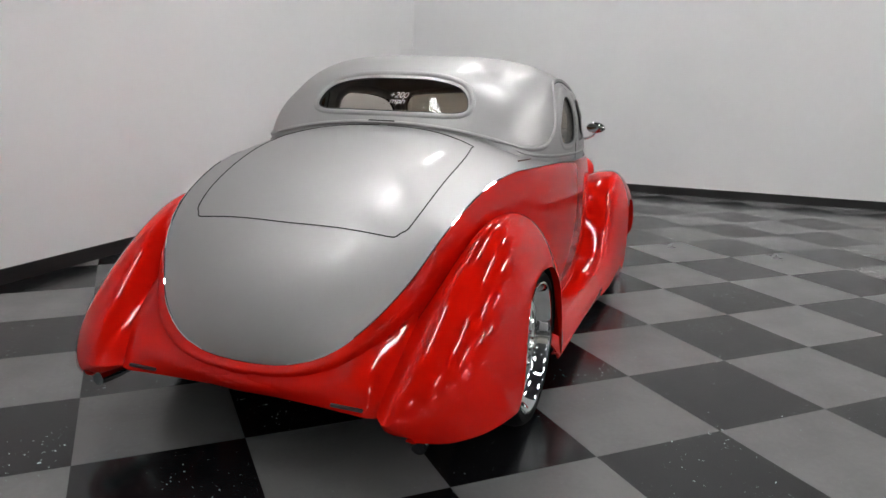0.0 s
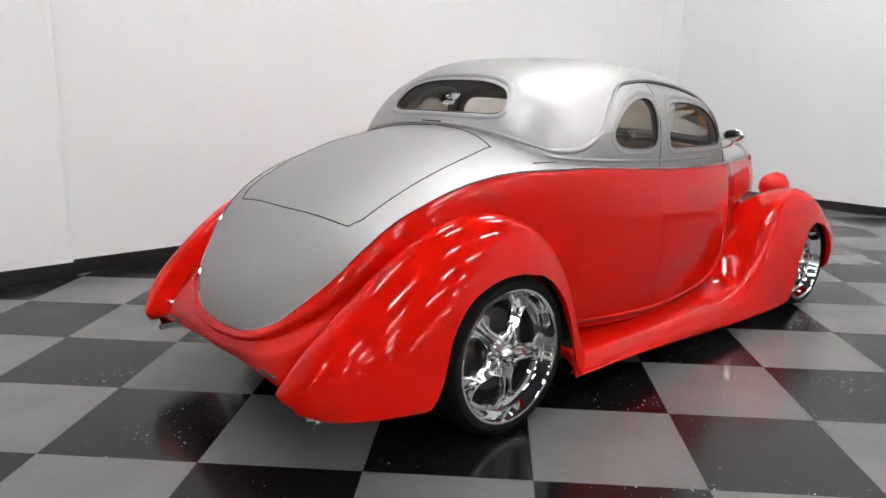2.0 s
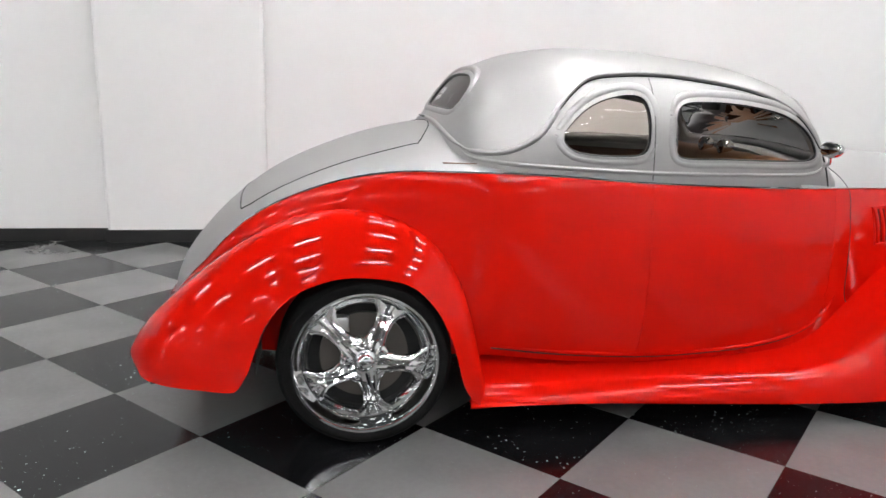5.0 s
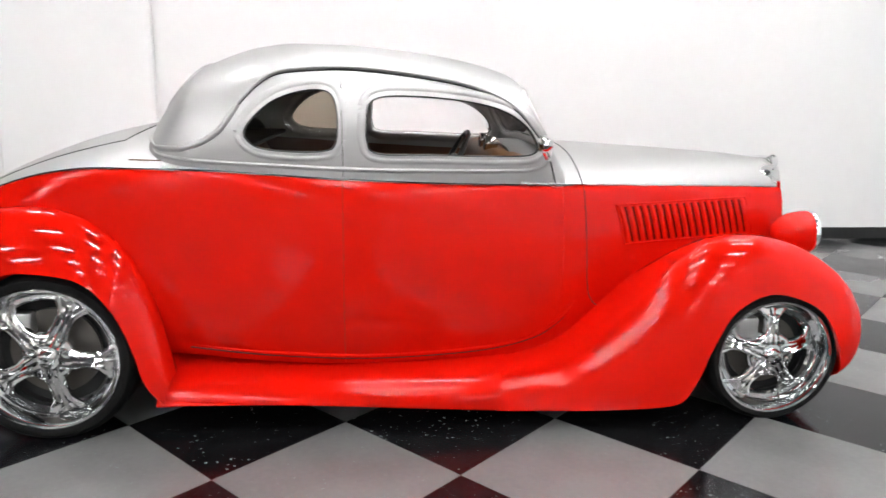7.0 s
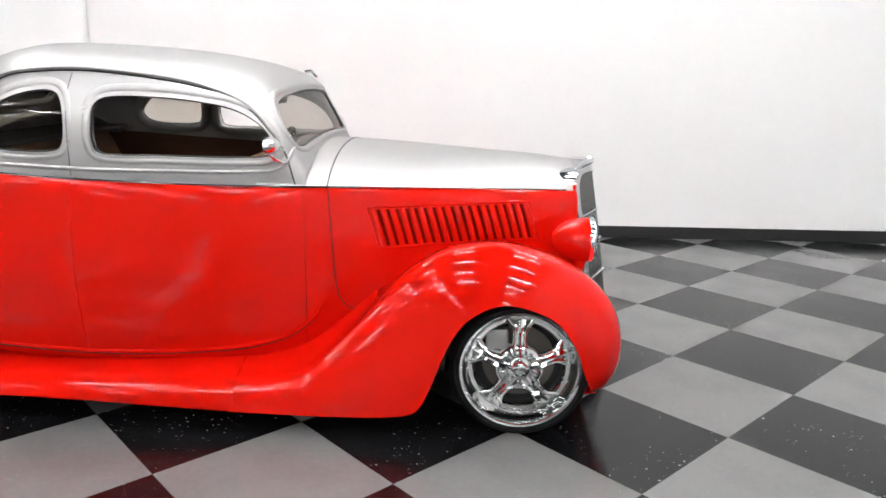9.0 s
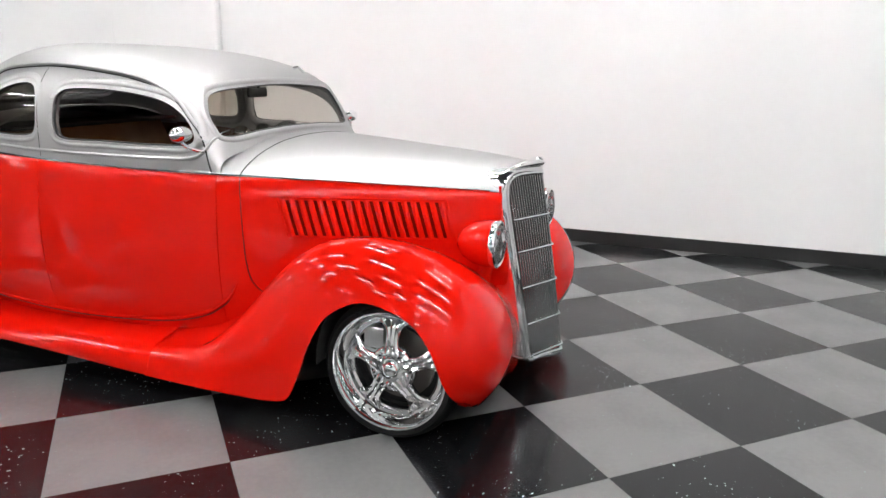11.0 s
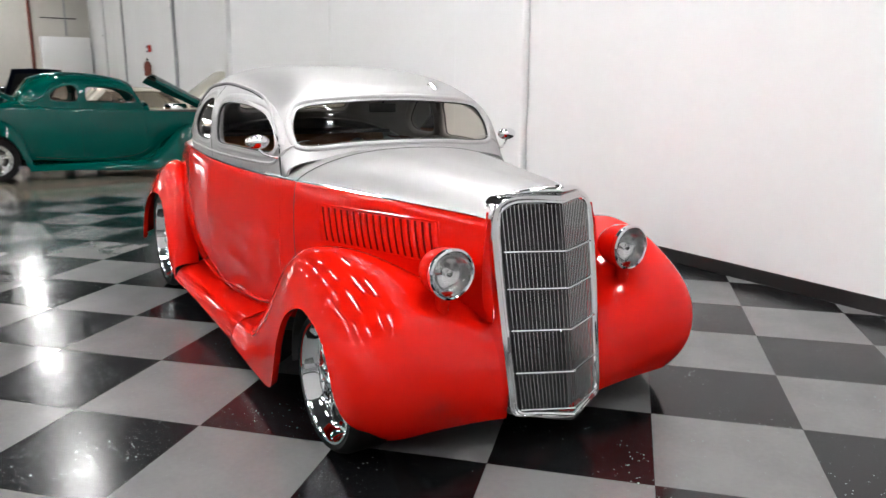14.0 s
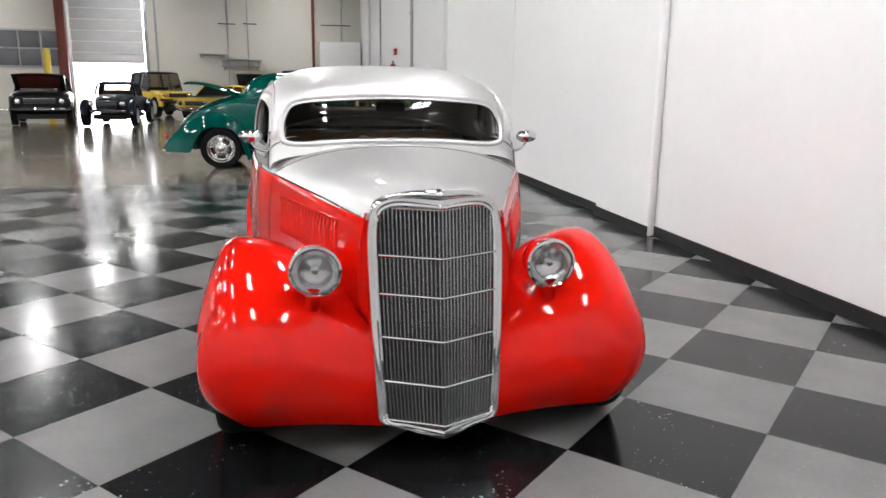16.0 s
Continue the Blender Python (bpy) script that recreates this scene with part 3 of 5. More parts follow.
def settle(raw, width):
    """Smooth along the body, sharp only where the tail closes."""
    soft = eased(raw, -0.80, 3.12, width, 900)
    return lambda x: raw(x) if x < -0.56 else (soft(x) if x > -0.40 else raw(x) + (soft(x) - raw(x)) * (x + 0.56) / 0.16)


belt_y, belt_z = settle(belt_y, 0.09), settle(belt_z, 0.05)
sill_z, hood_z = eased(sill_z, -0.8, 3.12, 0.05), eased(hood_z, 1.85, 3.12, 0.06)
deck_z = (lambda raw, soft: lambda x: raw(x) if x < -0.70 else soft(x))(deck_z, eased(deck_z, -0.804, 0.7, 0.03))


def deck_point(xc, xb, f):
    """A point of the tail's upper sheet; f runs from -1 (right edge) to 1 (left edge)."""
    a = abs(f)
    y = belt_y(xb) * f
    return Vector((xc + (xb - xc) * a * a, y, deck_z(xc) - (deck_z(xc) - belt_z(xb)) * a ** 2.6))


def tail_stations():
    out = [(x, x) for x in np.linspace(0.62, -0.5, 24)]
    out += [(-0.5 - 0.304 * (1 - (1 - t) ** 1.6), -0.5 - 0.30 * (1 - (1 - t) ** 1.9)) for t in np.linspace(0.05, 1.0, 22)]
    return out


# silver tail
rows = [[deck_point(xc, xb, math.sin(t * math.pi / 2)) for t in np.linspace(-1, 1, 41)] for xc, xb in tail_stations()]
part("tail_deck", shell(rows, (0, 0, 0.3), 0.008), SILVER, coupe, "silver metallic rounded tail")


def side_point(x, k, side, out_dir=(0.0, 1.0)):
    """A point of the red side; k runs from 0 at the belt to 1 at the sill."""
    tail = min(max((0.35 - x) / 0.6, 0.0), 1.0)
    flat = lambda q: 0.030 * math.sin(math.pi * min(1.0, q * 1.02)) ** 0.9 - 0.045 * q ** 7
    bead = spl((0, 0), (0.05, 0.014), (0.16, 0.030), (0.22, 0.028), (0.30, 0.020), (0.40, 0.028), (0.55, 0.036), (0.75, 0.03), (1, -0.01))
    o = (flat(k) + 0.011 * (1 - math.exp(-k / 0.024))) * (1 - tail) + bead(k) * tail
    return o, belt_z(x) + (sill_z(x) - belt_z(x)) * k


def plan_normal(x):
    h = 0.004
    a, b = max(x - h, -0.80), min(x + h, 3.12)
    dx, dy = b - a, belt_y(b) - belt_y(a)
    n = Vector((-dy, dx, 0)).normalized()
    return n


KS = [0, 0.008, 0.018, 0.03, 0.045, 0.065, 0.09, 0.13, 0.16, 0.19, 0.23, 0.27, 0.31, 0.36, 0.42, 0.5, 0.6, 0.7, 0.8, 0.88, 0.94, 1.0]


def side_row(x, side):
    n = plan_normal(x)
    row = []
    for k in KS:
        o, z = side_point(x, k, side)
        row.append(Vector((x + n.x * o, side * (belt_y(x) + n.y * o), z - (0.003 if k == 0 else 0.0))))
    return row


def on_body(x, z, side, out=0.0):
    """The place on the red side at that station and height."""
    k = min(max((belt_z(x) - z) / (belt_z(x) - sill_z(x)), 0.0), 1.0)
    n, o = plan_normal(x), side_point(x, k, side)[0] + out
    return Vector((x + n.x * o, side * (belt_y(x) + n.y * o), z))


def nose_x(y, z):
    """The grille's V-shaped, raked face."""
    t = (0.93 - z) / 0.77
    return 3.222 + 0.140 * t - 0.022 * t * t - abs(y) * 0.47


def shell_half(z):
    return spl((0.13, 0.196), (0.4, 0.214), (0.9, 0.226))(z)


# red rear body, one sheet round the tail
xs = list(np.linspace(1.104, -0.4, 34)) + list(np.linspace(-0.44, -0.70, 10)) + [-0.72, -0.74, -0.76, -0.775, -0.787, -0.795, -0.80]
rows = [side_row(x, -1) for x in xs]
mid = [Vector((-0.801 - side_point(-0.8, k, 1)[0], 0, side_point(-0.8, k, 1)[1])) for k in KS]
rows += [mid] + [side_row(x, 1) for x in reversed(xs)]
part("rear_body", shell(rows, (0.3, 0, 0.6), 0.008), RED, coupe, "glossy red rear body")
for side, word in ((-1, "right"), (1, "left")):
    part("door", shell([side_row(x, side) for x in np.linspace(1.1060, 1.9712, 40)], (1.5, 0, 0.6), 0.03), RED, coupe, "glossy red door skin")
    part("cowl_side", shell([side_row(x, side) for x in np.linspace(1.973, 2.066, 6)], (2, 0, 0.6), 0.01), RED, coupe)
    hs = shell([side_row(x, side) for x in np.linspace(2.066, 3.108, 40)], (2.5, 0, 0.6), 0.008)
    hood_side = part("hood_side", hs, RED, coupe, "red hood side with a louvered panel")
    cheek = []
    for z in np.linspace(0.47, 0.925, 14):
        a, b = on_body(3.104, z, side), Vector((nose_x(0.226, z) - 0.02, side * (shell_half(z) + 0.026), z))
        cheek.append([a.lerp(b, t) + Vector((0, side * 0.004 * math.sin(math.pi * t), 0)) for t in np.linspace(0, 1, 6)])
    part("grille_cheek", shell(cheek, (3.0, 0, 0.6), 0.006), RED, coupe, "red panel between hood side and grille")
    # louvers: leaning slats over a dark red sheet that paints the slots' shade
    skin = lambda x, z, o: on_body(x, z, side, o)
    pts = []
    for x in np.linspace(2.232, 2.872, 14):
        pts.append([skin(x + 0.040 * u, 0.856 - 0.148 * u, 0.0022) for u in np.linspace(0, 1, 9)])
    part("louver_recess", grid_bm(pts), RED_SHADE, hood_side, "dark red sheet painting the shade between the louvers")
    for i in range(18):
        x0 = 2.2345 + i * 0.0372
        rows_l = []
        for u in np.linspace(0, 1, 7):
            x, z = x0 + 0.040 * u, 0.860 - 0.156 * u
            lift = 0.006 * math.sin(math.pi * min(1, max(0, u))) ** 0.5 + 0.003
            sec = [(-0.0125, -0.001), (-0.0115, 0.5), (-0.006, 0.95), (0.0, 1.0), (0.006, 0.85), (0.0105, 0.45), (0.0115, -0.001)]
            rows_l.append([skin(x + a, z, 0.0012 + lift * b) for a, b in sec])
        bm = grid_bm(rows_l)
        face_out(bm, (x0, 0, 0.77))
        part("louver", bm, RED, hood_side)
    edge = []
    for a, b in (((2.214, 0.866), (2.888, 0.866)), ((2.930, 0.700), (2.254, 0.700))):
        edge += [skin(a[0] + (b[0] - a[0]) * t, a[1], 0.001) for t in np.linspace(0, 1, 12)]
    part("louver_frame", tube(edge, 0.0045, 6, closed=True), RED, hood_side, "thin raised frame round the louvers")
    seam = string([(2.066, 0.955), (2.068, 0.86), (2.074, 0.72), (2.083, 0.58), (2.105, 0.49), (2.16, 0.435), (2.235, 0.425), (2.31, 0.455), (2.37, 0.50)], 48)
    part("hood_side_seam", tube([on_body(p.x, p.y, side) for p in seam], 0.0024, 6), SEAM, coupe, "dark curved hood seam")
    # fold where the body side turns into the splash apron
    fold = string([(0.50, 0.338), (0.8, 0.306), (1.18, 0.282), (1.5, 0.284), (1.72, 0.300), (1.87, 0.335), (1.95, 0.378), (2.01, 0.435), (2.045, 0.50)], 60)
    part("sill_fold", tube([on_body(p.x, p.y, side, -0.001) for p in fold], lambda t: 0.0085 * min(1.0, 7 * t, 7 * (1 - t)) + 0.001, 8), RED, coupe, "soft red fold above the running board")
    # dark tube that paints the shadow line of the gap below the fold
    part("sill_seam", tube([on_body(p.x, p.y - 0.013, side) for p in fold[:-9]], 0.004, 6), SEAM, coupe, "dark line painting the shadow in the gap under the fold")
    # thin moulding between the colours
    mould = [Vector((x, side * (belt_y(x) + 0.003), belt_z(x) + 0.001)) for x in list(np.linspace(3.06, -0.5, 60)) + list(np.linspace(-0.52, -0.79, 16))]
    part("belt_moulding", tube(mould, 0.0035, 6), CHROME, coupe, "thin pinstripe moulding between red and silver")
    # dark backing behind the panel gaps
    inner = [[Vector((x, side * (belt_y(x) - 0.07), z)) for z in np.linspace(belt_z(x) - 0.02, sill_z(x) + 0.03, 5)] for x in np.linspace(2.0, 3.0, 12)]
    part("inner_side", shell(inner, (1.5, 0, 0.6), 0.004), CARPET, coupe, "dark inner side lining")
    trim = [[Vector((x, side * (belt_y(x) - 0.05), z)) for z in np.linspace(belt_z(x) + 0.03, sill_z(x) + 0.03, 6)] for x in np.linspace(0.30, 1.96, 30)]
    part("door_trim_panel", shell(trim, (1.1, 0, 0.6), 0.004), LINING, coupe, "dark brown interior trim panel")

# hood and cowl top
def hood_point(x, f):
    a = abs(f)
    w = belt_y(x)
    crown = (1 - a ** 2.5) ** 0.8
    ridge = 0.006 * max(0.0, 1 - a / 0.05) * min(1.0, max(0.0, (x - 2.1) / 0.5))
    return Vector((x, w * f, belt_z(x) + (hood_z(x) - belt_z(x)) * crown + ridge))


FS = [math.sin(t * math.pi / 2) for t in np.linspace(-1, 1, 49)]
rows = [[hood_point(x, f) for f in FS] for x in np.linspace(2.068, 3.108, 36)]
hood = part("hood", shell(rows, (2.5, 0, 0.5), 0.008), SILVER, coupe, "silver metallic hood")
rows = [[hood_point(x, f) for f in FS] for x in np.linspace(1.80, 2.062, 10)]
part("cowl", shell(rows, (1.9, 0, 0.5), 0.01), SILVER, coupe, "silver cowl ahead of the windshield")


# ---- cabin ----
CAB = ((0.312, 1.150), (0.332, 1.185), (0.385, 1.275), (0.437, 1.345), (0.495, 1.402), (0.612, 1.456), (0.74, 1.492), (0.9, 1.509), (1.11, 1.505), (1.37, 1.484),
       (1.58, 1.453), (1.72, 1.419), (1.80, 1.390), (1.845, 1.354), (1.875, 1.300), (1.965, 1.095), (1.985, 1.05))
cab_x = spl(*[(i, c[0]) for i, c in enumerate(CAB)])
cab_z = spl(*[(i, c[1]) for i, c in enumerate(CAB)])
cab_w = spl((0.300, 0.44), (0.335, 0.57), (0.37, 0.63), (0.43, 0.688), (0.55, 0.735), (0.8, 0.757), (1.1, 0.757), (1.5, 0.727), (1.8, 0.676), (1.985, 0.640))
cab_p = spl((0.30, 2.2), (0.6, 2.7), (0.9, 3.5), (1.985, 3.4))


def cab_point(s, a, inset=0.0):
    """s: station along the roof line; a: angle from the roof's middle (0) to the right (-pi/2) or left (pi/2) belt."""
    x, zt = cab_x(s), cab_z(s) - inset
    w, p = cab_w(x) - inset, cab_p(x)
    zb = min(belt_z(x), 1.03) - 0.005
    c, sn = math.cos(a), math.sin(a)
    y = w * math.copysign(abs(sn) ** (2 / p), sn)
    z = zb + (zt - zb) * abs(c) ** (2 / p)
    return Vector((x + (inset if x < 0.6 else (-inset if x > 1.8 else 0)), y, z))


def cab_rows(inset=0.0, n=100):
    return [[cab_point(s, a, inset) for a in np.linspace(-math.pi / 2, math.pi / 2, 61)] for s in np.linspace(0, len(CAB) - 1, n)]


def side_y(x, z, inset=0.0):
    w, p, zb = cab_w(x) - inset, cab_p(x), min(belt_z(x), 1.03) - 0.005
    s = [i for i in np.linspace(0, len(CAB) - 1, 400) if cab_x(i) <= x]
    zt = cab_z(s[-1]) - inset
    u = min(max((z - zb) / (zt - zb), 0), 0.999)
    return w * (1 - u ** p) ** (1 / p)


def end_x(y, z, front):
    """Where the rear or front of the cabin stands at that place."""
    best = None
    lo, hi = (8.0, len(CAB) - 1.0) if front else (7.0, 0.0)
    for s in np.linspace(lo, hi, 240):
        x, zt = cab_x(s), cab_z(s)
        w, p, zb = cab_w(x), cab_p(x), min(belt_z(x), 1.03) - 0.005
        zz = zb + (zt - zb) * max(0.0, 1 - min(1, abs(y) / w) ** p) ** (1 / p)
        if zz <= z:
            return x
    return cab_x(hi)


QUARTER = ring([(0.745, 1.175), (0.77, 1.115), (0.86, 1.092), (1.03, 1.090), (1.085, 1.125), (1.088, 1.245), (1.055, 1.312), (0.96, 1.316), (0.84, 1.272)], 54)
DOORWIN = ring([(1.195, 1.13), (1.235, 1.083), (1.45, 1.077), (1.72, 1.069), (1.845, 1.075), (1.868, 1.115), (1.815, 1.195), (1.70, 1.258), (1.50, 1.293), (1.28, 1.300), (1.205, 1.272), (1.193, 1.20)], 72)
SCREEN = ring([(-0.565, 1.145), (-0.52, 1.100), (-0.25, 1.113), (0.0, 1.117), (0.25, 1.113), (0.52, 1.100), (0.565, 1.145), (0.555, 1.225), (0.49, 1.288), (0.25, 1.311), (0.0, 1.318), (-0.25, 1.311), (-0.49, 1.288), (-0.555, 1.225)], 84)
REAR = ring([(-0.385, 1.275), (-0.35, 1.238), (-0.18, 1.236), (0.0, 1.236), (0.18, 1.236), (0.35, 1.238), (0.385, 1.275), (0.335, 1.345), (0.2, 1.382), (0.0, 1.390), (-0.2, 1.382), (-0.335, 1.345)], 72)


def grow(outline, d):
    c = sum(outline, Vector((0, 0))) / len(outline)
    out = []
    for i, p in enumerate(outline):
        t = (outline[(i + 1) % len(outline)] - outline[i - 1]).normalized()
        nrm = Vector((t.y, -t.x))
        if nrm.dot(p - c) < 0:
            nrm = -nrm
        out.append(p + nrm * d)
    return out


def cab_cutters(d):
    out = []
    for o in (QUARTER, DOORWIN):
        for lo, hi in ((-1.0, -0.3), (0.3, 1.0)):
            out.append(prism(grow(o, d), lo, hi, 'y'))
    out.append(prism(grow(SCREEN, d), 1.55, 2.3, 'x'))
    out.append(prism(grow(REAR, d), 0.1, 0.75, 'x'))
    return out


cabin = part("cabin", cut_holes(shell(cab_rows(), (1.1, 0, 1.0), 0.018), cab_cutters(0.0)), SILVER, coupe, "silver metallic chopped roof and pillars")
part("headliner", cut_holes(shell(cab_rows(0.03), (1.1, 0, 1.0), 0.006), cab_cutters(0.012)), LINING, coupe, "tan interior lining")


def on_side(outline, side, out=0.0):
    return [Vector((p.x, side * (side_y(p.x, p.y) + out), p.y)) for p in outline]


def on_end(outline, front, out=0.0):
    return [Vector((end_x(p.x, p.y, front) + (out if front else -out), p.x, p.y)) for p in outline]


def pane(outline, place, material, name, label):
    """A glass sheet filling an outline, a little inside the shell."""
    k = len(outline)
    c = sum(outline, Vector((0, 0))) / k
    big = grow(outline, 0.012)
    rows = []
    for r in (1.0, 0.75, 0.5, 0.25):
        rows.append([c + (p - c) * r for p in big])
    bm = bmesh.new()
    vs = [[bm.verts.new(q) for q in place(r)] for r in rows]
    for i in range(len(vs) - 1):
        for j in range(k):
            bm.faces.new([vs[i][j], vs[i][(j + 1) % k], vs[i + 1][(j + 1) % k], vs[i + 1][j]])
    bm.faces.new(vs[-1])
    bmesh.ops.recalc_face_normals(bm, faces=bm.faces[:])
    ob = part(name, bm, material, coupe, label)
    ob.visible_shadow = False
    return ob


for side in (-1, 1):
    for o, nm in ((QUARTER, "quarter_window"), (DOORWIN, "door_window")):
        if nm == "quarter_window":
            pane(o, lambda r, s=side: on_side(r, s, -0.014), GLASS, nm, "tinted side glass")
        part("window_reveal", tube(on_side(grow(o, 0.021), side, -0.0225), 0.025, 14, closed=True), SILVER, coupe, "rounded silver window surround")
        part("window_seal", tube(on_side(grow(o, -0.001), side, -0.012), 0.006, 6, closed=True), BLACK, coupe, "black window seal")
pane(SCREEN, lambda r: on_end(r, True, -0.014), GLASS, "windshield", "tinted chopped windshield")
pane(REAR, lambda r: on_end(r, False, -0.014), GLASS, "rear_window", "narrow tinted rear window")
for o, fr in ((SCREEN, True), (REAR, False)):
    part("window_reveal", tube(on_end(grow(o, 0.016), fr, -0.015), 0.0185, 12, closed=True), SILVER, coupe, "rounded silver window surround")
    part("window_seal", tube(on_end(grow(o, -0.001), fr, -0.010), 0.006, 6, closed=True), BLACK, coupe, "black window seal")

# drip line over the side windows, door cut in the silver, deck lid lines
for side in (-1, 1):
    arch = [(0.715, 1.24), (0.741, 1.276), (0.80, 1.335), (0.868, 1.373), (0.99, 1.388), (1.13, 1.392), (1.29, 1.38), (1.504, 1.351), (1.648, 1.314), (1.768, 1.255), (1.848, 1.174), (1.909, 1.084), (1.945, 0.965)]
    pts = [Vector((p.x, side * (side_y(p.x, p.y) + 0.001), p.y)) for p in string([(a, b) for a, b in arch], 60)]
    part("drip_line", tube(pts, 0.0032, 6), GAP, coupe, "dark drip rail line")
    pts = [p + Vector((0, side * -0.004, 0.011)) for p in pts[:-8]]
    part("drip_rail", tube(pts, 0.0075, 8), SILVER, coupe, "rounded silver drip rail")
    roll = string([(0.80, 1.345), (0.741, 1.287), (0.696, 1.219), (0.656, 1.168), (0.59, 1.124), (0.51, 1.098), (0.425, 1.094), (0.368, 1.108)], 50)
    part("roof_edge", tube([Vector((p.x, side * (side_y(p.x, p.y) - 0.005), p.y)) for p in roll], lambda t: 0.012 * min(1.0, 5 * t, 6 * (1 - t)) + 0.001, 10), SILVER, coupe, "rolled silver edge of the roof quarter")
    crease = string([(0.375, 1.096), (0.42, 1.070), (0.593, 1.053), (0.85, 1.040), (1.106, 1.028), (1.42, 1.021), (1.732, 1.016), (1.85, 1.020), (1.905, 1.043), (1.93, 1.09), (1.938, 1.13)], 60)
    part("body_crease", tube([Vector((p.x, side * (side_y(p.x, p.y) - 0.002), p.y)) for p in crease], lambda t: 0.0075 * min(1.0, 8 * t, 8 * (1 - t)) + 0.001, 8), SILVER, coupe, "soft silver crease below the windows")
    pts = [Vector((1.108 - 0.02 * (z - 1.0), side * (side_y(1.108, z) + 0.0002), z)) for z in np.linspace(1.0, 1.385, 14)]
    part("door_gap", tube(pts, 0.0016, 6), GAP, coupe, "thin door gap")
base = []
for y in np.linspace(-0.655, 0.655, 61):
    z = 1.186 - 0.088 * (abs(y) / 0.655) ** 2.2
    base.append(Vector((end_x(y, z, False) - 0.001, y, z)))
part("cabin_flange", tube(base, lambda t: 0.0085 * min(1.0, 12 * t, 12 * (1 - t)) + 0.001, 8), SILVER, coupe, "rolled silver flange at the cabin's base")
lid = [(0.33, 0.0), (0.30, -0.34), (0.235, -0.655), (0.20, -0.69), (0.0, -0.755), (-0.37, -0.80), (-0.452, -0.775), (-0.48, -0.66), (-0.50, 0.0), (-0.48, 0.66), (-0.452, 0.775), (-0.37, 0.80), (0.0, 0.755), (0.20, 0.69), (0.235, 0.655), (0.30, 0.34), (0.33, 0.0)]
pts = [deck_point(p.x, p.x, p.y) + Vector((0, 0, 0.0002)) for p in string(lid, 110)]
part("deck_lid_gap", tube(pts, 0.0026, 6), GAP, coupe, "thin dark deck lid gap")
part("brake_light_strip", block((0.012, 0.13, 0.006), (0.304, 0.0, 1.196), 0.002), BLACK, coupe, "dark slim third brake light")
part("hood_gap", tube([hood_point(2.065, f) for f in FS], 0.002, 6), GAP, coupe, "thin dark hood gap")


# ---- fenders ----
def fender_sheet(n, edge, crest, inner, bulge, tuck=(), square=2.0, rise=1.5, base=0.24, free=2.0):
    """Rows across a fender: a rounded rise from the inner seam to the crown, then a rounded fall to the wheel-arch edge and its lip."""
    rows = []
    for i in range(n + 1):
        s = i / n
        e, k, q = (Vector([f(s) for f in c]) for c in (edge, crest, inner))
        d, w = e - k, k - q
        start = Vector((w.x * 0.8, w.y * 0.8, w.z * rise))
        over = Vector((d.x * 0.15 * (1 - square / 4), w.y * 1.1, 0))
        pts = []
        for t in np.linspace(0, 1, 15)[:-1]:
            a, b, c, g = 2 * t ** 3 - 3 * t * t + 1, t ** 3 - 2 * t * t + t, 3 * t * t - 2 * t ** 3, t ** 3 - t * t
            pts.append(q * a + start * b + k * c + over * g)
        for th in np.linspace(0, math.pi / 2, 19):
            f, g = 1 - max(0.0, math.cos(th)) ** (2 / square), math.sin(th) ** (2 / square)
            z = k.z + d.z * f
            y = k.y + (bulge(s) - k.y) * g + (e.y - bulge(s)) * f ** 4
            # one flank for arch and tail alike, full width at the base height; free again where the front turns in
            fall = min(1.0, max(0.0, (k.z - z) / max(0.03, k.z - base)))
            flank = k.y + (bulge(s) - k.y) * (1 - (1 - fall) ** square) ** (1 / square)
            w_ = min(1.0, max(0.0, (s - free) / 0.12)) if free < 1 else 0.0
            w_ = w_ * w_ * (3 - 2 * w_)
            pts.append(Vector((k.x + d.x * f, flank + (y - flank) * w_, z)))
        lip = pts[-1].copy()
        lip.y += 0.028 * min(1.0, (1 - s) / 0.12) + 0.002
        lip.x -= d.x * 0.03
        lip.z -= d.z * 0.03
        rows.append(pts + [lip])
    for dx, dz, sh in tuck:
        last = rows[-1]
        mid_y = sum(p.y for p in last) / len(last)
        rows.append([Vector((p.x + dx, p.y + (mid_y - p.y) * sh, p.z + dz)) for p in last])
    return rows


RF_E = (spl((0, -0.85), (0.05, -0.805), (0.10, -0.735), (0.18, -0.62), (0.28, -0.475), (0.34, -0.425), (0.42, -0.36), (0.52, -0.23), (0.62, -0.05), (0.72, 0.13), (0.82, 0.265), (0.91, 0.335), (0.97, 0.375), (1, 0.43)),
        spl((0, -0.67), (0.05, -0.77), (0.1, -0.83), (0.25, -0.872), (0.6, -0.895), (0.9, -0.89), (1, -0.87)),
        spl((0, 0.270), (0.05, 0.264), (0.10, 0.265), (0.18, 0.264), (0.28, 0.254), (0.34, 0.315), (0.42, 0.49), (0.52, 0.618), (0.62, 0.662), (0.72, 0.640), (0.82, 0.525), (0.91, 0.36), (0.97, 0.21), (1, 0.15)))
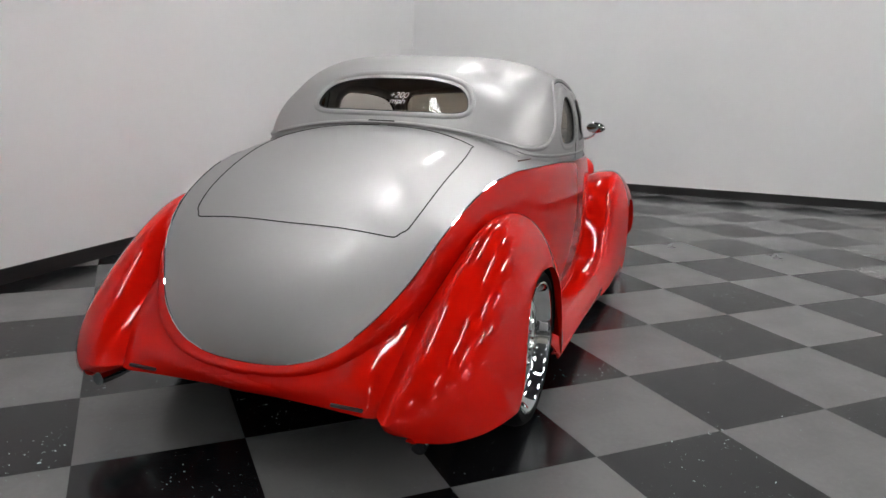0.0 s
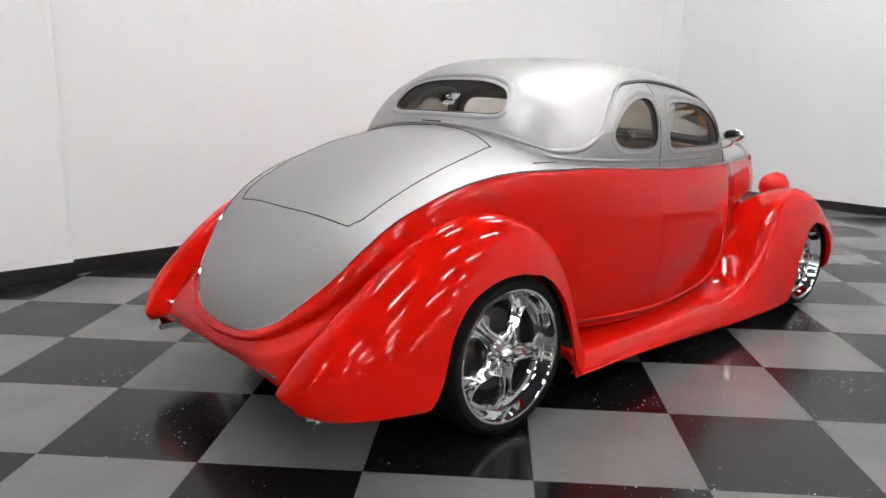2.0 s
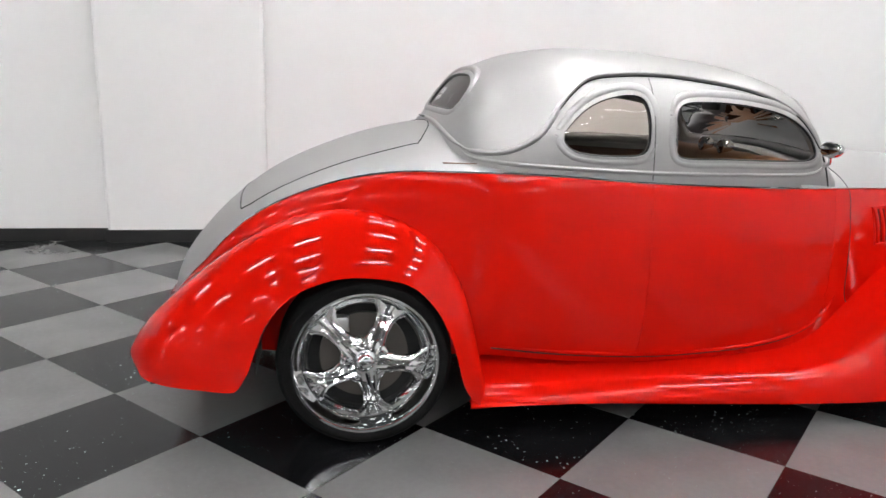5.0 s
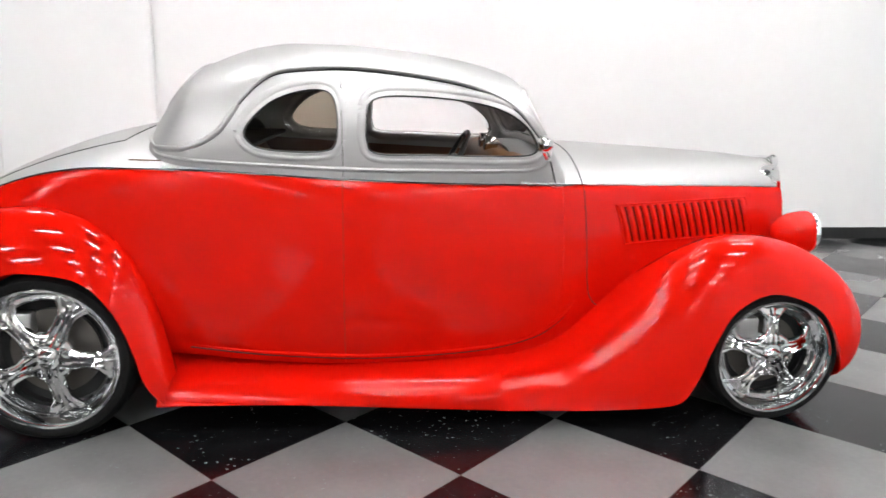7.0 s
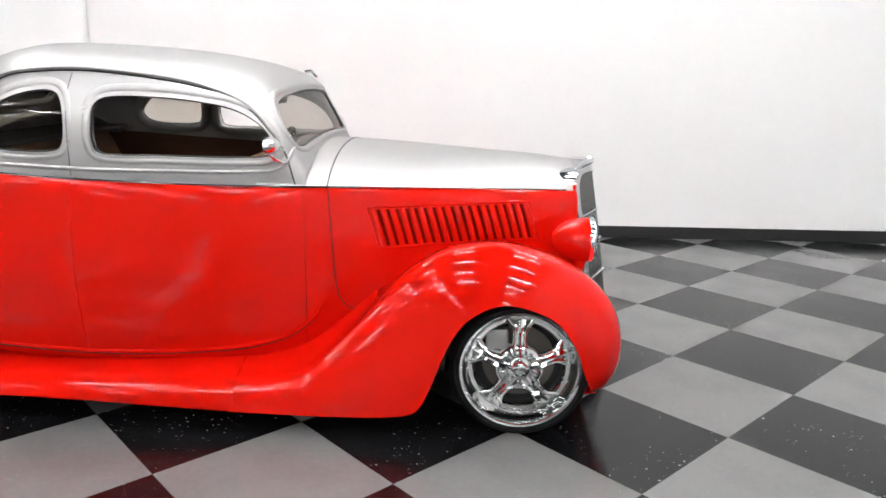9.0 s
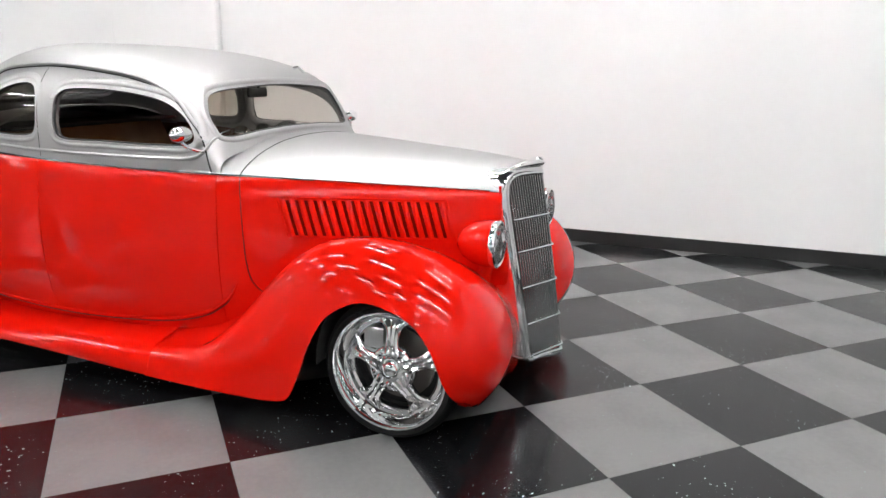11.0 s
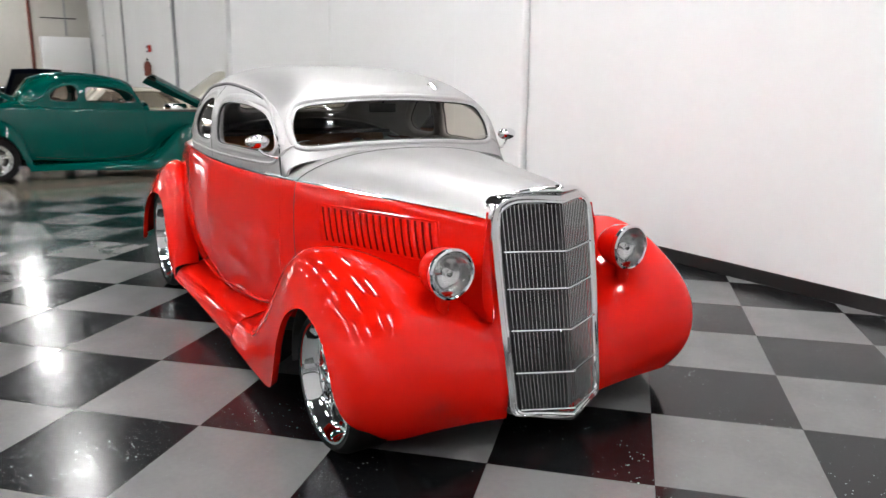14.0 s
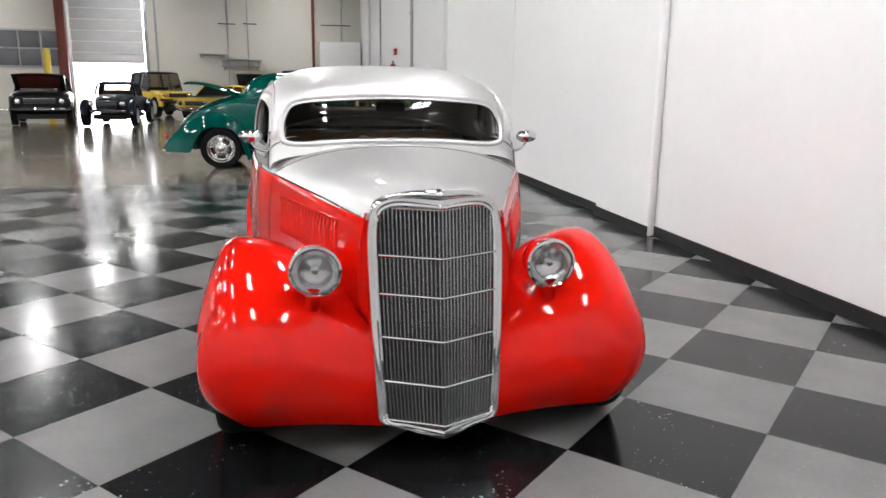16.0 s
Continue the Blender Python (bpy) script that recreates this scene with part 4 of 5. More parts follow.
RF_K = (spl((0, -0.886), (0.05, -0.85), (0.10, -0.78), (0.18, -0.65), (0.28, -0.50), (0.34, -0.40), (0.42, -0.29), (0.52, -0.17), (0.62, -0.04), (0.72, 0.11), (0.82, 0.26), (0.91, 0.37), (0.97, 0.43), (1, 0.455)),
        spl((0, -0.59), (0.05, -0.625), (0.1, -0.65), (0.25, -0.68), (0.6, -0.71), (0.9, -0.775), (1, -0.80)),
        spl((0, 0.325), (0.05, 0.40), (0.10, 0.485), (0.18, 0.60), (0.28, 0.725), (0.34, 0.785), (0.42, 0.842), (0.52, 0.874), (0.62, 0.882), (0.72, 0.858), (0.82, 0.765), (0.91, 0.61), (0.97, 0.42), (1, 0.24)))
RF_I = (spl((0, -0.82), (0.08, -0.74), (0.18, -0.60), (0.28, -0.46), (0.42, -0.28), (0.62, -0.04), (0.82, 0.25), (0.91, 0.36), (1, 0.44)),
        spl((0, -0.525), (0.08, -0.505), (0.18, -0.505), (0.28, -0.56), (0.42, -0.62), (0.62, -0.66), (0.82, -0.71), (1, -0.72)),
        spl((0, 0.315), (0.08, 0.375), (0.18, 0.48), (0.28, 0.61), (0.42, 0.77), (0.62, 0.845), (0.82, 0.735), (0.91, 0.585), (1, 0.235)))
RF_B = spl((0, -0.68), (0.05, -0.78), (0.1, -0.845), (0.25, -0.905), (0.6, -0.93), (0.9, -0.90), (1, -0.88))
FF_E = (spl((0, 1.70), (0.12, 1.98), (0.24, 2.26), (0.32, 2.43), (0.38, 2.495), (0.45, 2.55), (0.54, 2.635), (0.64, 2.78), (0.74, 2.95), (0.83, 3.05), (0.90, 3.09), (0.95, 3.125), (1, 3.135)),
        spl((0, -0.868), (0.3, -0.89), (0.6, -0.905), (0.85, -0.90), (0.92, -0.87), (0.96, -0.81), (1, -0.715)),
        spl((0, 0.092), (0.12, 0.09), (0.24, 0.096), (0.32, 0.118), (0.38, 0.225), (0.45, 0.370), (0.54, 0.500), (0.64, 0.561), (0.74, 0.513), (0.83, 0.395), (0.90, 0.280), (0.95, 0.200), (1, 0.150)))
FF_K = (spl((0, 1.70), (0.12, 1.94), (0.24, 2.14), (0.32, 2.27), (0.40, 2.38), (0.48, 2.49), (0.56, 2.60), (0.64, 2.72), (0.73, 2.885), (0.82, 3.085), (0.88, 3.215), (0.93, 3.272), (0.965, 3.262), (1, 3.185)),
        spl((0, -0.80), (0.2, -0.795), (0.4, -0.77), (0.6, -0.74), (0.8, -0.70), (1, -0.62)),
        spl((0, 0.208), (0.12, 0.232), (0.24, 0.375), (0.32, 0.515), (0.40, 0.635), (0.48, 0.715), (0.56, 0.757), (0.64, 0.769), (0.73, 0.742), (0.82, 0.65), (0.88, 0.53), (0.93, 0.362), (0.965, 0.234), (1, 0.146)))
FF_I = (spl((0, 1.70), (0.12, 1.93), (0.24, 2.12), (0.32, 2.24), (0.40, 2.36), (0.56, 2.58), (0.73, 2.86), (0.82, 3.02), (0.88, 3.13), (0.93, 3.20), (0.965, 3.215), (1, 3.185)),
        spl((0, -0.60), (0.12, -0.55), (0.24, -0.50), (0.32, -0.46), (0.40, -0.42), (0.56, -0.37), (0.73, -0.30), (0.85, -0.24), (1, -0.21)),
        spl((0, 0.262), (0.12, 0.335), (0.24, 0.455), (0.32, 0.505), (0.40, 0.525), (0.56, 0.565), (0.73, 0.565), (0.82, 0.53), (0.88, 0.46), (0.93, 0.33), (0.965, 0.205), (1, 0.115)))
FF_B = spl((0, -0.874), (0.25, -0.90), (0.5, -0.93), (0.75, -0.935), (0.88, -0.915), (0.95, -0.855), (1, -0.745))


RF_E, FF_E = (tuple(eased(g, 0, 1, 0.012) for g in c) for c in (RF_E, FF_E))
RF_K, FF_K, RF_I, FF_I = (tuple(eased(g, 0, 1, w) for g in c) for c, w in ((RF_K, 0.042), (FF_K, 0.024), (RF_I, 0.042), (FF_I, 0.03)))
RF_B, FF_B = eased(RF_B, 0, 1, 0.05), eased(FF_B, 0, 1, 0.05)


def flipped(rows, side):
    return [[Vector((p.x, p.y * -side, p.z)) for p in r] for r in rows]


for side in (-1, 1):
    rows = fender_sheet(72, RF_E, RF_K, RF_I, RF_B)
    first = rows[0]
    low = lambda y: 0.300 - 0.022 * min(1.0, max(0.0, (-y - 0.54) / 0.07))
    for t, dx in ((0.3, 0.003), (0.6, 0.010), (0.85, 0.024), (1.0, 0.046), (1.0, 0.085)):
        rows.insert(0, [Vector((p.x + dx, p.y, p.z + (min(p.z, low(p.y)) - p.z) * t)) for p in first])
    rows = flipped(rows, side)
    part("rear_fender", shell(rows, (-0.1, side * 0.72, 0.3), 0.006), RED, coupe, "glossy red pontoon rear fender")
    rows = flipped(fender_sheet(84, FF_E, FF_K, FF_I, FF_B, ((-0.025, -0.003, 0.012), (-0.05, 0.002, 0.03)), square=2.2, base=0.085, free=0.80), side)
    part("front_fender", shell(rows, (2.7, side * 0.66, 0.25), 0.006), RED, coupe, "glossy red sweeping front fender")
    bead = [Vector((FF_I[0](t), -side * (FF_I[1](t) - 0.004), FF_I[2](t) + 0.006)) for t in np.linspace(0.50, 0.90, 30)]
    part("catwalk_bead", tube(bead, lambda t: 0.011 * min(1.0, 6 * t, 6 * (1 - t)) + 0.001, 8), RED, coupe, "red bead where the hood side meets the fender")
    # running board joins the fenders
    rows = []
    for x in np.linspace(0.40, 1.72, 30):
        lo = 0.155 - 0.062 * min(1, max(0, (x - 0.42) / 1.25))
        sec = [(-0.62, 0.262), (-0.70, 0.240), (-0.78, 0.222), (-0.825, 0.206), (-0.858, 0.175), (-0.872, 0.14), (-0.868, lo), (-0.84, lo - 0.004)]
        rows.append([Vector((x, y * -side, z)) for y, z in [(p.x, p.y) for p in string(sec, 22)]])
    part("running_board", shell(rows, (1.0, side * 0.7, 0.0), 0.006), RED, coupe, "smooth red running board")
    # dark wheel houses
    for x, r, w0 in ((0.0, 0.40, 0.50), (2.845, 0.302, 0.46)):
        prof = [Vector((x + r * math.cos(a), 0, 0.30 + r * math.sin(a))) for a in np.linspace(-0.1 if x < 1 else 0.12, math.pi + (0.02 if x < 1 else 0.1), 24)]
        rows = [[Vector((p.x, side * y, p.z)) for y in (w0, 0.6, 0.74, 0.845)] for p in prof]
        part("wheel_house", shell(rows, (x, side * 0.7, 0.3), 0.004), GAP, coupe, "dark inner wheel house")
    rows = []
    for u in np.linspace(0, 1.16, 26):
        xa = -0.80 + 0.2 * u * u
        a = on_body(xa, belt_z(xa) - 0.27 * (belt_z(xa) - sill_z(xa)), 1) if u > 0 else Vector((-0.815, 0, 0.368))
        b = Vector((-0.812 - 0.018 * u + 0.07 * max(0.0, (u - 0.82) / 0.34) ** 1.5, a.y * 1.06, 0.318))
        m_ = (a + b) / 2 + Vector((-0.012 - 0.012 * u, 0.01 * u, 0.012 * u))
        sect = [a + Vector((0.01, 0, 0.01)), a, m_, b, b + Vector((0.006, 0, -0.010)), b + Vector((0.022, 0, -0.015)), b + Vector((0.06, 0, -0.014))]
        rows.append([Vector((p.x, side * p.y, p.z)) for p in string(sect, 24)])
    part("rear_apron", shell(rows, (-0.4, side * 0.2, 0.3), 0.005), RED, coupe, "red rolled rear apron")
    tip = tube([(-0.60, side * 0.66, 0.235), (-0.70, side * 0.66, 0.232), (-0.80, side * 0.668, 0.230)], 0.028, 16)
    part("exhaust_tip", tip, CHROME, coupe, "polished exhaust tip under the fender")
    part("apron_slot", block((0.016, 0.12, 0.012), (-0.822, side * 0.42, 0.328), 0.004), BLACK, coupe, "dark slot in the rear apron")

# chassis underside
part("chassis", block((3.1, 0.9, 0.05), (1.45, 0, 0.2), 0.01), GAP, coupe, "dark underside")


# ---- wheels ----
def wheel(x, side, r_tyre, r_rim, width, face, owner=None, turn=90):
    """face: distance of the rim's outer lip from the car's middle."""
    w = thing("wheel", "", "")
    w.parent = owner or coupe
    w.matrix_basis = pose(x, side * face, r_tyre - 0.004, 0, 0, 0 if side < 0 else 180)
    W = width
    part("tyre", turned([(r_rim - 0.012, 0.012), (r_rim + 0.004, -0.004), (r_rim + 0.02, -0.012), (r_tyre - 0.022, -0.010), (r_tyre - 0.008, 0.006), (r_tyre, 0.03),
                         (r_tyre, W - 0.04), (r_tyre - 0.012, W - 0.01), (r_rim, W), (r_rim - 0.012, W - 0.02)], 72), RUBBER, w, "low-profile black tyre")
    part("rim", turned([(r_rim - 0.006, 0.02), (r_rim + 0.004, -0.004), (r_rim + 0.001, -0.010), (r_rim - 0.008, -0.009), (r_rim - 0.016, 0.002), (r_rim - 0.022, 0.035), (r_rim - 0.034, 0.050),
                        (r_rim - 0.050, 0.052), (r_rim - 0.058, 0.062), (r_rim - 0.052, 0.10), (r_rim - 0.045, W - 0.02), (r_rim - 0.02, W - 0.01)], 72), CHROME, w, "polished rim with a deep lip")
    r1 = r_rim - 0.042
    for q in range(5):
        ang = math.radians(turn + 72 * q)
        rows = []
        for t in np.linspace(0, 1, 15):
            r = 0.045 + (r1 - 0.045) * t
            half = (0.027 + 0.004 * t + 0.052 * max(0, (t - 0.62) / 0.38) ** 2.0 + 0.016 * max(0, (0.45 - t) / 0.45)) * r_rim / 0.24
            y = 0.018 + 0.034 * t ** 1.6
            row = []
            for u, h in ((-1.0, 0.034), (-0.98, 0.010), (-0.80, 0.001), (-0.55, -0.004), (-0.30, 0.004), (-0.12, -0.002), (0, -0.006), (0.12, -0.002), (0.30, 0.004), (0.55, -0.004), (0.80, 0.001), (0.98, 0.010), (1.0, 0.034)):
                c, s = r, u * half
                row.append(Vector((c * math.cos(ang) - s * math.sin(ang), y + h * (1 - 0.5 * t), c * math.sin(ang) + s * math.cos(ang))))
            rows.append(row)
        bm = grid_bm(rows)
        face_out(bm, (0, 0.3, 0))
        part("spoke", bm, POLISHED, w, "fluted polished spoke")
        a2 = ang + math.radians(36)
        nut = turned([(0.0, -0.004), (0.008, -0.003), (0.011, 0.004), (0.011, 0.03)], 12)
        bmesh.ops.translate(nut, vec=(0.068 * math.cos(a2), 0.014, 0.068 * math.sin(a2)), verts=nut.verts[:])
        part("lug_nut", nut, CHROME, w)
    part("hub", turned([(0.0, -0.002), (0.016, -0.001), (0.026, 0.004), (0.030, 0.012), (0.034, 0.016), (0.05, 0.018), (0.084, 0.020), (0.094, 0.028), (0.098, 0.04), (0.094, 0.07), (0.0, 0.07)], 40), POLISHED, w, "polished hub with a small centre cap")
    part("brake_disc", turned([(0.05, 0.10), (r_rim * 0.62, 0.10), (r_rim * 0.62, 0.118), (0.05, 0.118)], 40, close=True), DISC, w, "steel brake disc")
    part("caliper", block((0.09, 0.05, 0.09), (-r_rim * 0.38, 0.080, r_rim * 0.44), 0.014, rot=None), SATIN, w, "brake caliper")
    # added black disc, paints in the shade behind the spokes
    part("barrel_shade", turned([(r_rim - 0.054, 0.10), (r_rim - 0.056, 0.124), (0.0, 0.124)], 40), GAP, w, "black disc standing in for the shade inside the wheel")
    return w


for side in (-1, 1):
    wheel(0.0, side, 0.328, 0.272, 0.27, 0.845, None, 64)
    wheel(2.845, side, 0.281, 0.236, 0.20, 0.822)


# ---- nose: grille, lamps ----
frame_pts = [(0.0, 0.958), (0.09, 0.962), (0.165, 0.957), (0.212, 0.925), (0.226, 0.86), (0.228, 0.76), (0.220, 0.5), (0.208, 0.26), (0.196, 0.165), (0.12, 0.155), (0.0, 0.145)]
half = string(frame_pts, 60)
loop = [Vector((nose_x(p.x, p.y) - 0.004, p.x, p.y)) for p in half] + [Vector((nose_x(p.x, p.y) - 0.004, -p.x, p.y)) for p in reversed(half[1:-1])]
grille = thing("grille", "", "")
grille.parent = coupe
tagged(grille, "tall V-shaped grille with vertical bars")
part("grille_bead", tube(loop, 0.010, 8, closed=True), CHROME, grille, "chrome inner bead")
# broad shell round the grille
rows = []
n = len(loop)
for i, p in enumerate(loop):
    out = Vector((0, p.y, 0)).normalized() if abs(p.z - 0.55) < 0.36 else Vector((0, p.y * 1.2, (p.z - 0.55) * 0.6)).normalized()
    if p.z < 0.2:
        out = Vector((0, p.y, -0.06)).normalized()
    rows.append([p + Vector((0.004, 0, 0)), p + out * 0.012 + Vector((0.006, 0, 0)), p + out * 0.026 + Vector((0.0, 0, 0)), p + out * 0.034 + Vector((-0.02, 0, 0)), p + out * 0.030 + Vector((-0.105, 0, 0))])
bm = grid_bm(rows, close_u=True)
face_out(bm, (3.1, 0, 0.55))
part("grille_shell", bm, POLISHED, grille, "brushed silver grille shell")
part("grille_backing", grid_bm([[Vector((nose_x(y, z) - 0.035, y, z)) for y in (-0.21, -0.1, 0, 0.1, 0.21)] for z in np.linspace(0.16, 0.94, 8)]), GAP, grille, "dark radiator behind the bars")
for side in (-1, 1):
    for i in range(15):
        f = (i + 0.5) / 15
        pts = []
        for z in (0.165, 0.35, 0.55, 0.75, 0.957 - 0.045 * max(0.0, (f - 0.75) / 0.25) ** 2):
            y = side * f * (shell_half(z) - 0.010)
            pts.append((nose_x(y, z), y, z))
        part("grille_bar", tube(pts, 0.0024, 6), GRILLE_BAR, grille)
for z in (0.172, 0.316, 0.479, 0.637, 0.777):
    h = shell_half(z) - 0.006
    pts = [(nose_x(y, z) + 0.006, y, z) for y in np.linspace(-h, h, 25)]
    part("cross_bar", tube(pts, 0.0042, 6), CHROME, grille, "thin chrome cross bar")
# nose cap and ornament
rows = []
for f in FS:
    a, a4 = abs(f), abs(f) ** 4
    p0 = hood_point(3.109, f)
    p2 = Vector((nose_x(0.25 * f, 0.96) - 0.022 - 0.012 * a4, 0.252 * f, 0.984 - 0.06 * a ** 5))
    p1 = (p0 + p2) / 2 + Vector((0.01, 0, 0.012 * (1 - a4)))
    rows.append([p0 * (1 - t) ** 2 + p1 * 2 * t * (1 - t) + p2 * t * t for t in np.linspace(0, 1, 9)])
part("nose_cap", shell(rows, (3.0, 0, 0.7), 0.006), SILVER, coupe, "silver nose panel over the grille")
wing = [Vector((nose_x(y, 0.96) - 0.016 - 0.02 * (abs(y) / 0.22) ** 4 + 0.006, y, 1.004 - 0.036 * (abs(y) / 0.22) ** 3)) for y in np.linspace(-0.205, 0.205, 33)]
emblem = part("hood_emblem", tube(wing, lambda t: 0.004 + 0.015 * math.sin(math.pi * t) ** 0.8, 12, flat=0.85), CHROME, coupe, "winged chrome hood emblem")
knob = turned([(0.0, 0.030), (0.012, 0.028), (0.019, 0.020), (0.017, 0.010), (0.010, 0.004), (0.012, -0.01)], 20, axis='z')
bmesh.ops.translate(knob, vec=(3.200, 0, 0.998), verts=knob.verts[:])
part("emblem_knob", knob, CHROME, emblem, "small chrome centre boss")

for side in (-1, 1):
    lamp = thing("headlight", "", "")
    lamp.parent = coupe
    lamp.matrix_basis = pose(3.155, side * 0.448, 0.722)
    tagged(lamp, "red headlight on a short post")
    part("bucket", turned([(0.0, -0.170), (0.03, -0.164), (0.062, -0.138), (0.085, -0.095), (0.094, -0.045), (0.095, -0.012), (0.088, -0.006)], 40, axis='x'), RED, lamp, "red headlight bucket")
    part("bezel", turned([(0.095, -0.016), (0.098, -0.008), (0.096, 0.003), (0.088, 0.008), (0.083, 0.003), (0.083, -0.01)], 48, axis='x'), CHROME, lamp, "chrome bezel")
    part("reflector", turned([(0.086, -0.002), (0.075, -0.03), (0.05, -0.05), (0.02, -0.058), (0.0, -0.058)], 24, axis='x'), SILVERED, lamp, "mirror reflector")
    part("bulb", turned([(0.0, -0.012), (0.014, -0.016), (0.018, -0.03), (0.012, -0.055)], 16, axis='x'), POLISHED, lamp)
    lens = turned([(0.086, 0.0), (0.078, 0.007), (0.07, 0.012), (0.058, 0.017), (0.045, 0.021), (0.032, 0.0235), (0.02, 0.025), (0.0, 0.026)], 96, axis='x')
    for v in lens.verts:
        v.co.x += 0.0011 * math.cos(v.co.y * 330) * (1 if abs(v.co.z) < 0.05 else 0.3)
    gl = part("lens", lens, CLEAR, lamp, "fluted clear lens")
    gl.visible_shadow = False
    part("post", tube([(-0.045, side * 0.005, -0.07), (-0.05, side * 0.01, -0.115), (-0.055, side * 0.016, -0.165), (-0.06, side * 0.02, -0.19)], lambda t: 0.034 - 0.012 * math.sin(t * 3.0) + 0.008 * t, 16), RED, lamp, "red lamp post")
    # mirror
    mir = thing("door_mirror", "", "")
    mir.parent = coupe
    mir.matrix_basis = pose(1.875, side * 0.735, 1.125)
    tagged(mir, "chrome door mirror")
    mh = part("mirror_head", turned([(0.0, -0.022), (0.03, -0.022), (0.044, -0.016), (0.048, -0.004), (0.046, 0.006), (0.038, 0.022), (0.022, 0.034), (0.0, 0.038)], 28, axis='x'), CHROME, mir, "oval chrome mirror head")
    mh.scale = (0.9, 1.25, 0.72)
    part("mirror_arm", tube([(-0.004, 0, -0.03), (0.012, side * -0.02, -0.055), (0.03, side * -0.055, -0.07), (0.035, side * -0.085, -0.075)], 0.007, 8), CHROME, mir, "curved chrome arm")
part("wiper_post", tube([(1.80, 0.25, 1.395), (1.83, 0.25, 1.40), (1.855, 0.262, 1.372)], 0.008, 8), CHROME, coupe, "small chrome wiper pivot")

# ---- interior ----
part("cabin_floor", block((1.45, 1.14, 0.03), (1.1, 0, 0.33), 0.01), CARPET, coupe, "dark carpet")
seat = [[Vector((0.70 - 0.16 * t + 0.05 * math.sin(t * 3.1), y, 0.55 + 0.55 * t)) for y in np.linspace(-0.58, 0.58, 25)] for t in np.linspace(0, 1, 10)]
for r in seat:
    for p in r:
        p.x += 0.018 * abs(math.sin(p.y * 9)) + 0.02
part("seat_back", shell(seat, (0.3, 0, 0.8), 0.10), LEATHER, coupe, "tan leather bench back")
part("seat_base", block((0.55, 1.16, 0.18), (0.95, 0, 0.50), 0.05, 3), LEATHER, coupe, "tan leather bench")
part("dashboard", block((0.16, 1.12, 0.2), (1.79, 0, 0.965), 0.05, 3), LEATHER, coupe, "tan dashboard")
for y in (-0.15, 0.03):
    pod = turned([(0.0, -0.006), (0.026, -0.006), (0.028, -0.012), (0.034, -0.010), (0.036, 0.0), (0.034, 0.03), (0.02, 0.05), (0.0, 0.055)], 24, axis='x')
    part("gauge_pod", pod, CHROME, coupe, "round chrome gauge on the dashboard").matrix_basis = pose(1.735, y, 1.085)
part("package_shelf", block((0.36, 1.15, 0.02), (0.55, 0, 1.09), 0.008), CARPET, coupe, "dark package shelf")
sw = thing("steering_wheel", "", "")
sw.parent = coupe
sw.matrix_basis = pose(1.62, 0.33, 0.950, 0, -62, 0)
tagged(sw, "leather-rimmed steering wheel with polished spokes")
part("wheel_rim", tube([(0.175 * math.cos(a), 0.175 * math.sin(a), 0) for a in np.linspace(0, 2 * math.pi, 37)[:-1]], 0.014, 8, closed=True), BLACK, sw)
part("wheel_centre", turned([(0, 0.02), (0.04, 0.018), (0.05, 0), (0.03, -0.05), (0.02, -0.3)], 20, axis='z'), POLISHED, sw)
for a in (0.5, 2.64, 4.71):
    part("wheel_spoke", tube([(0.04 * math.cos(a), 0.04 * math.sin(a), 0.004), (0.17 * math.cos(a), 0.17 * math.sin(a), 0)], 0.009, 6, flat=0.5), POLISHED, sw)
part("rear_view_mirror", block((0.02, 0.16, 0.05), (1.74, 0.0, 1.275), 0.012), BLACK, coupe, "black interior mirror")
part("mirror_stalk", tube([(1.74, 0, 1.29), (1.77, 0, 1.33), (1.79, 0, 1.37)], 0.006, 6), BLACK, coupe)

# sticker inside the rear window
txt = bpy.data.curves.new("decal", 'FONT')
txt.body = "+200\nmph"
txt.align_x = 'CENTER'
txt.size = 0.045
txt.space_line = 0.72
txt.shear = 0.25
txt.extrude = 0.0004
holder = new("tmp_text", txt)
bpy.context.view_layer.update()
me = bpy.data.meshes.new_from_object(holder.evaluated_get(bpy.context.evaluated_depsgraph_get()))
bpy.data.objects.remove(holder)
me.materials.clear()
me.materials.append(DECAL)
decal = new("window_sticker", me)
decal.parent = coupe
decal.matrix_basis = Matrix(((0, 0.58, -0.81, 0.386), (-1, 0, 0, -0.045), (0, 0.81, 0.58, 1.300), (0, 0, 0, 1)))
tagged(decal, "white lettered window sticker")

# ---- the teal coupe: the same family of shapes, taller, with its hood and deck lid up ----
teal = thing("teal_coupe", "teal green vintage coupe with raised hood on the concrete", "car", "", pose(-7.86, -1.80, 0.0, 0, 0, 90) @ Matrix.Diagonal((1.07, 0.98, 1.06, 1)))
swap = {RED: TEAL, SILVER: TEAL, RED_SHADE: TEAL, SATIN: CHROME}
leave = {"louver", "louver_frame", "louver_recess", "grille", "nose_cap", "hood_emblem", "headlight", "door_mirror", "wiper_post", "apron_slot", "exhaust_tip", "drip_line", "deck_lid_gap", "brake_light_strip", "hood", "hood_gap", "wheel", "hood_side_seam", "body_crease", "belt_moulding", "emblem_knob"}
twin = {}
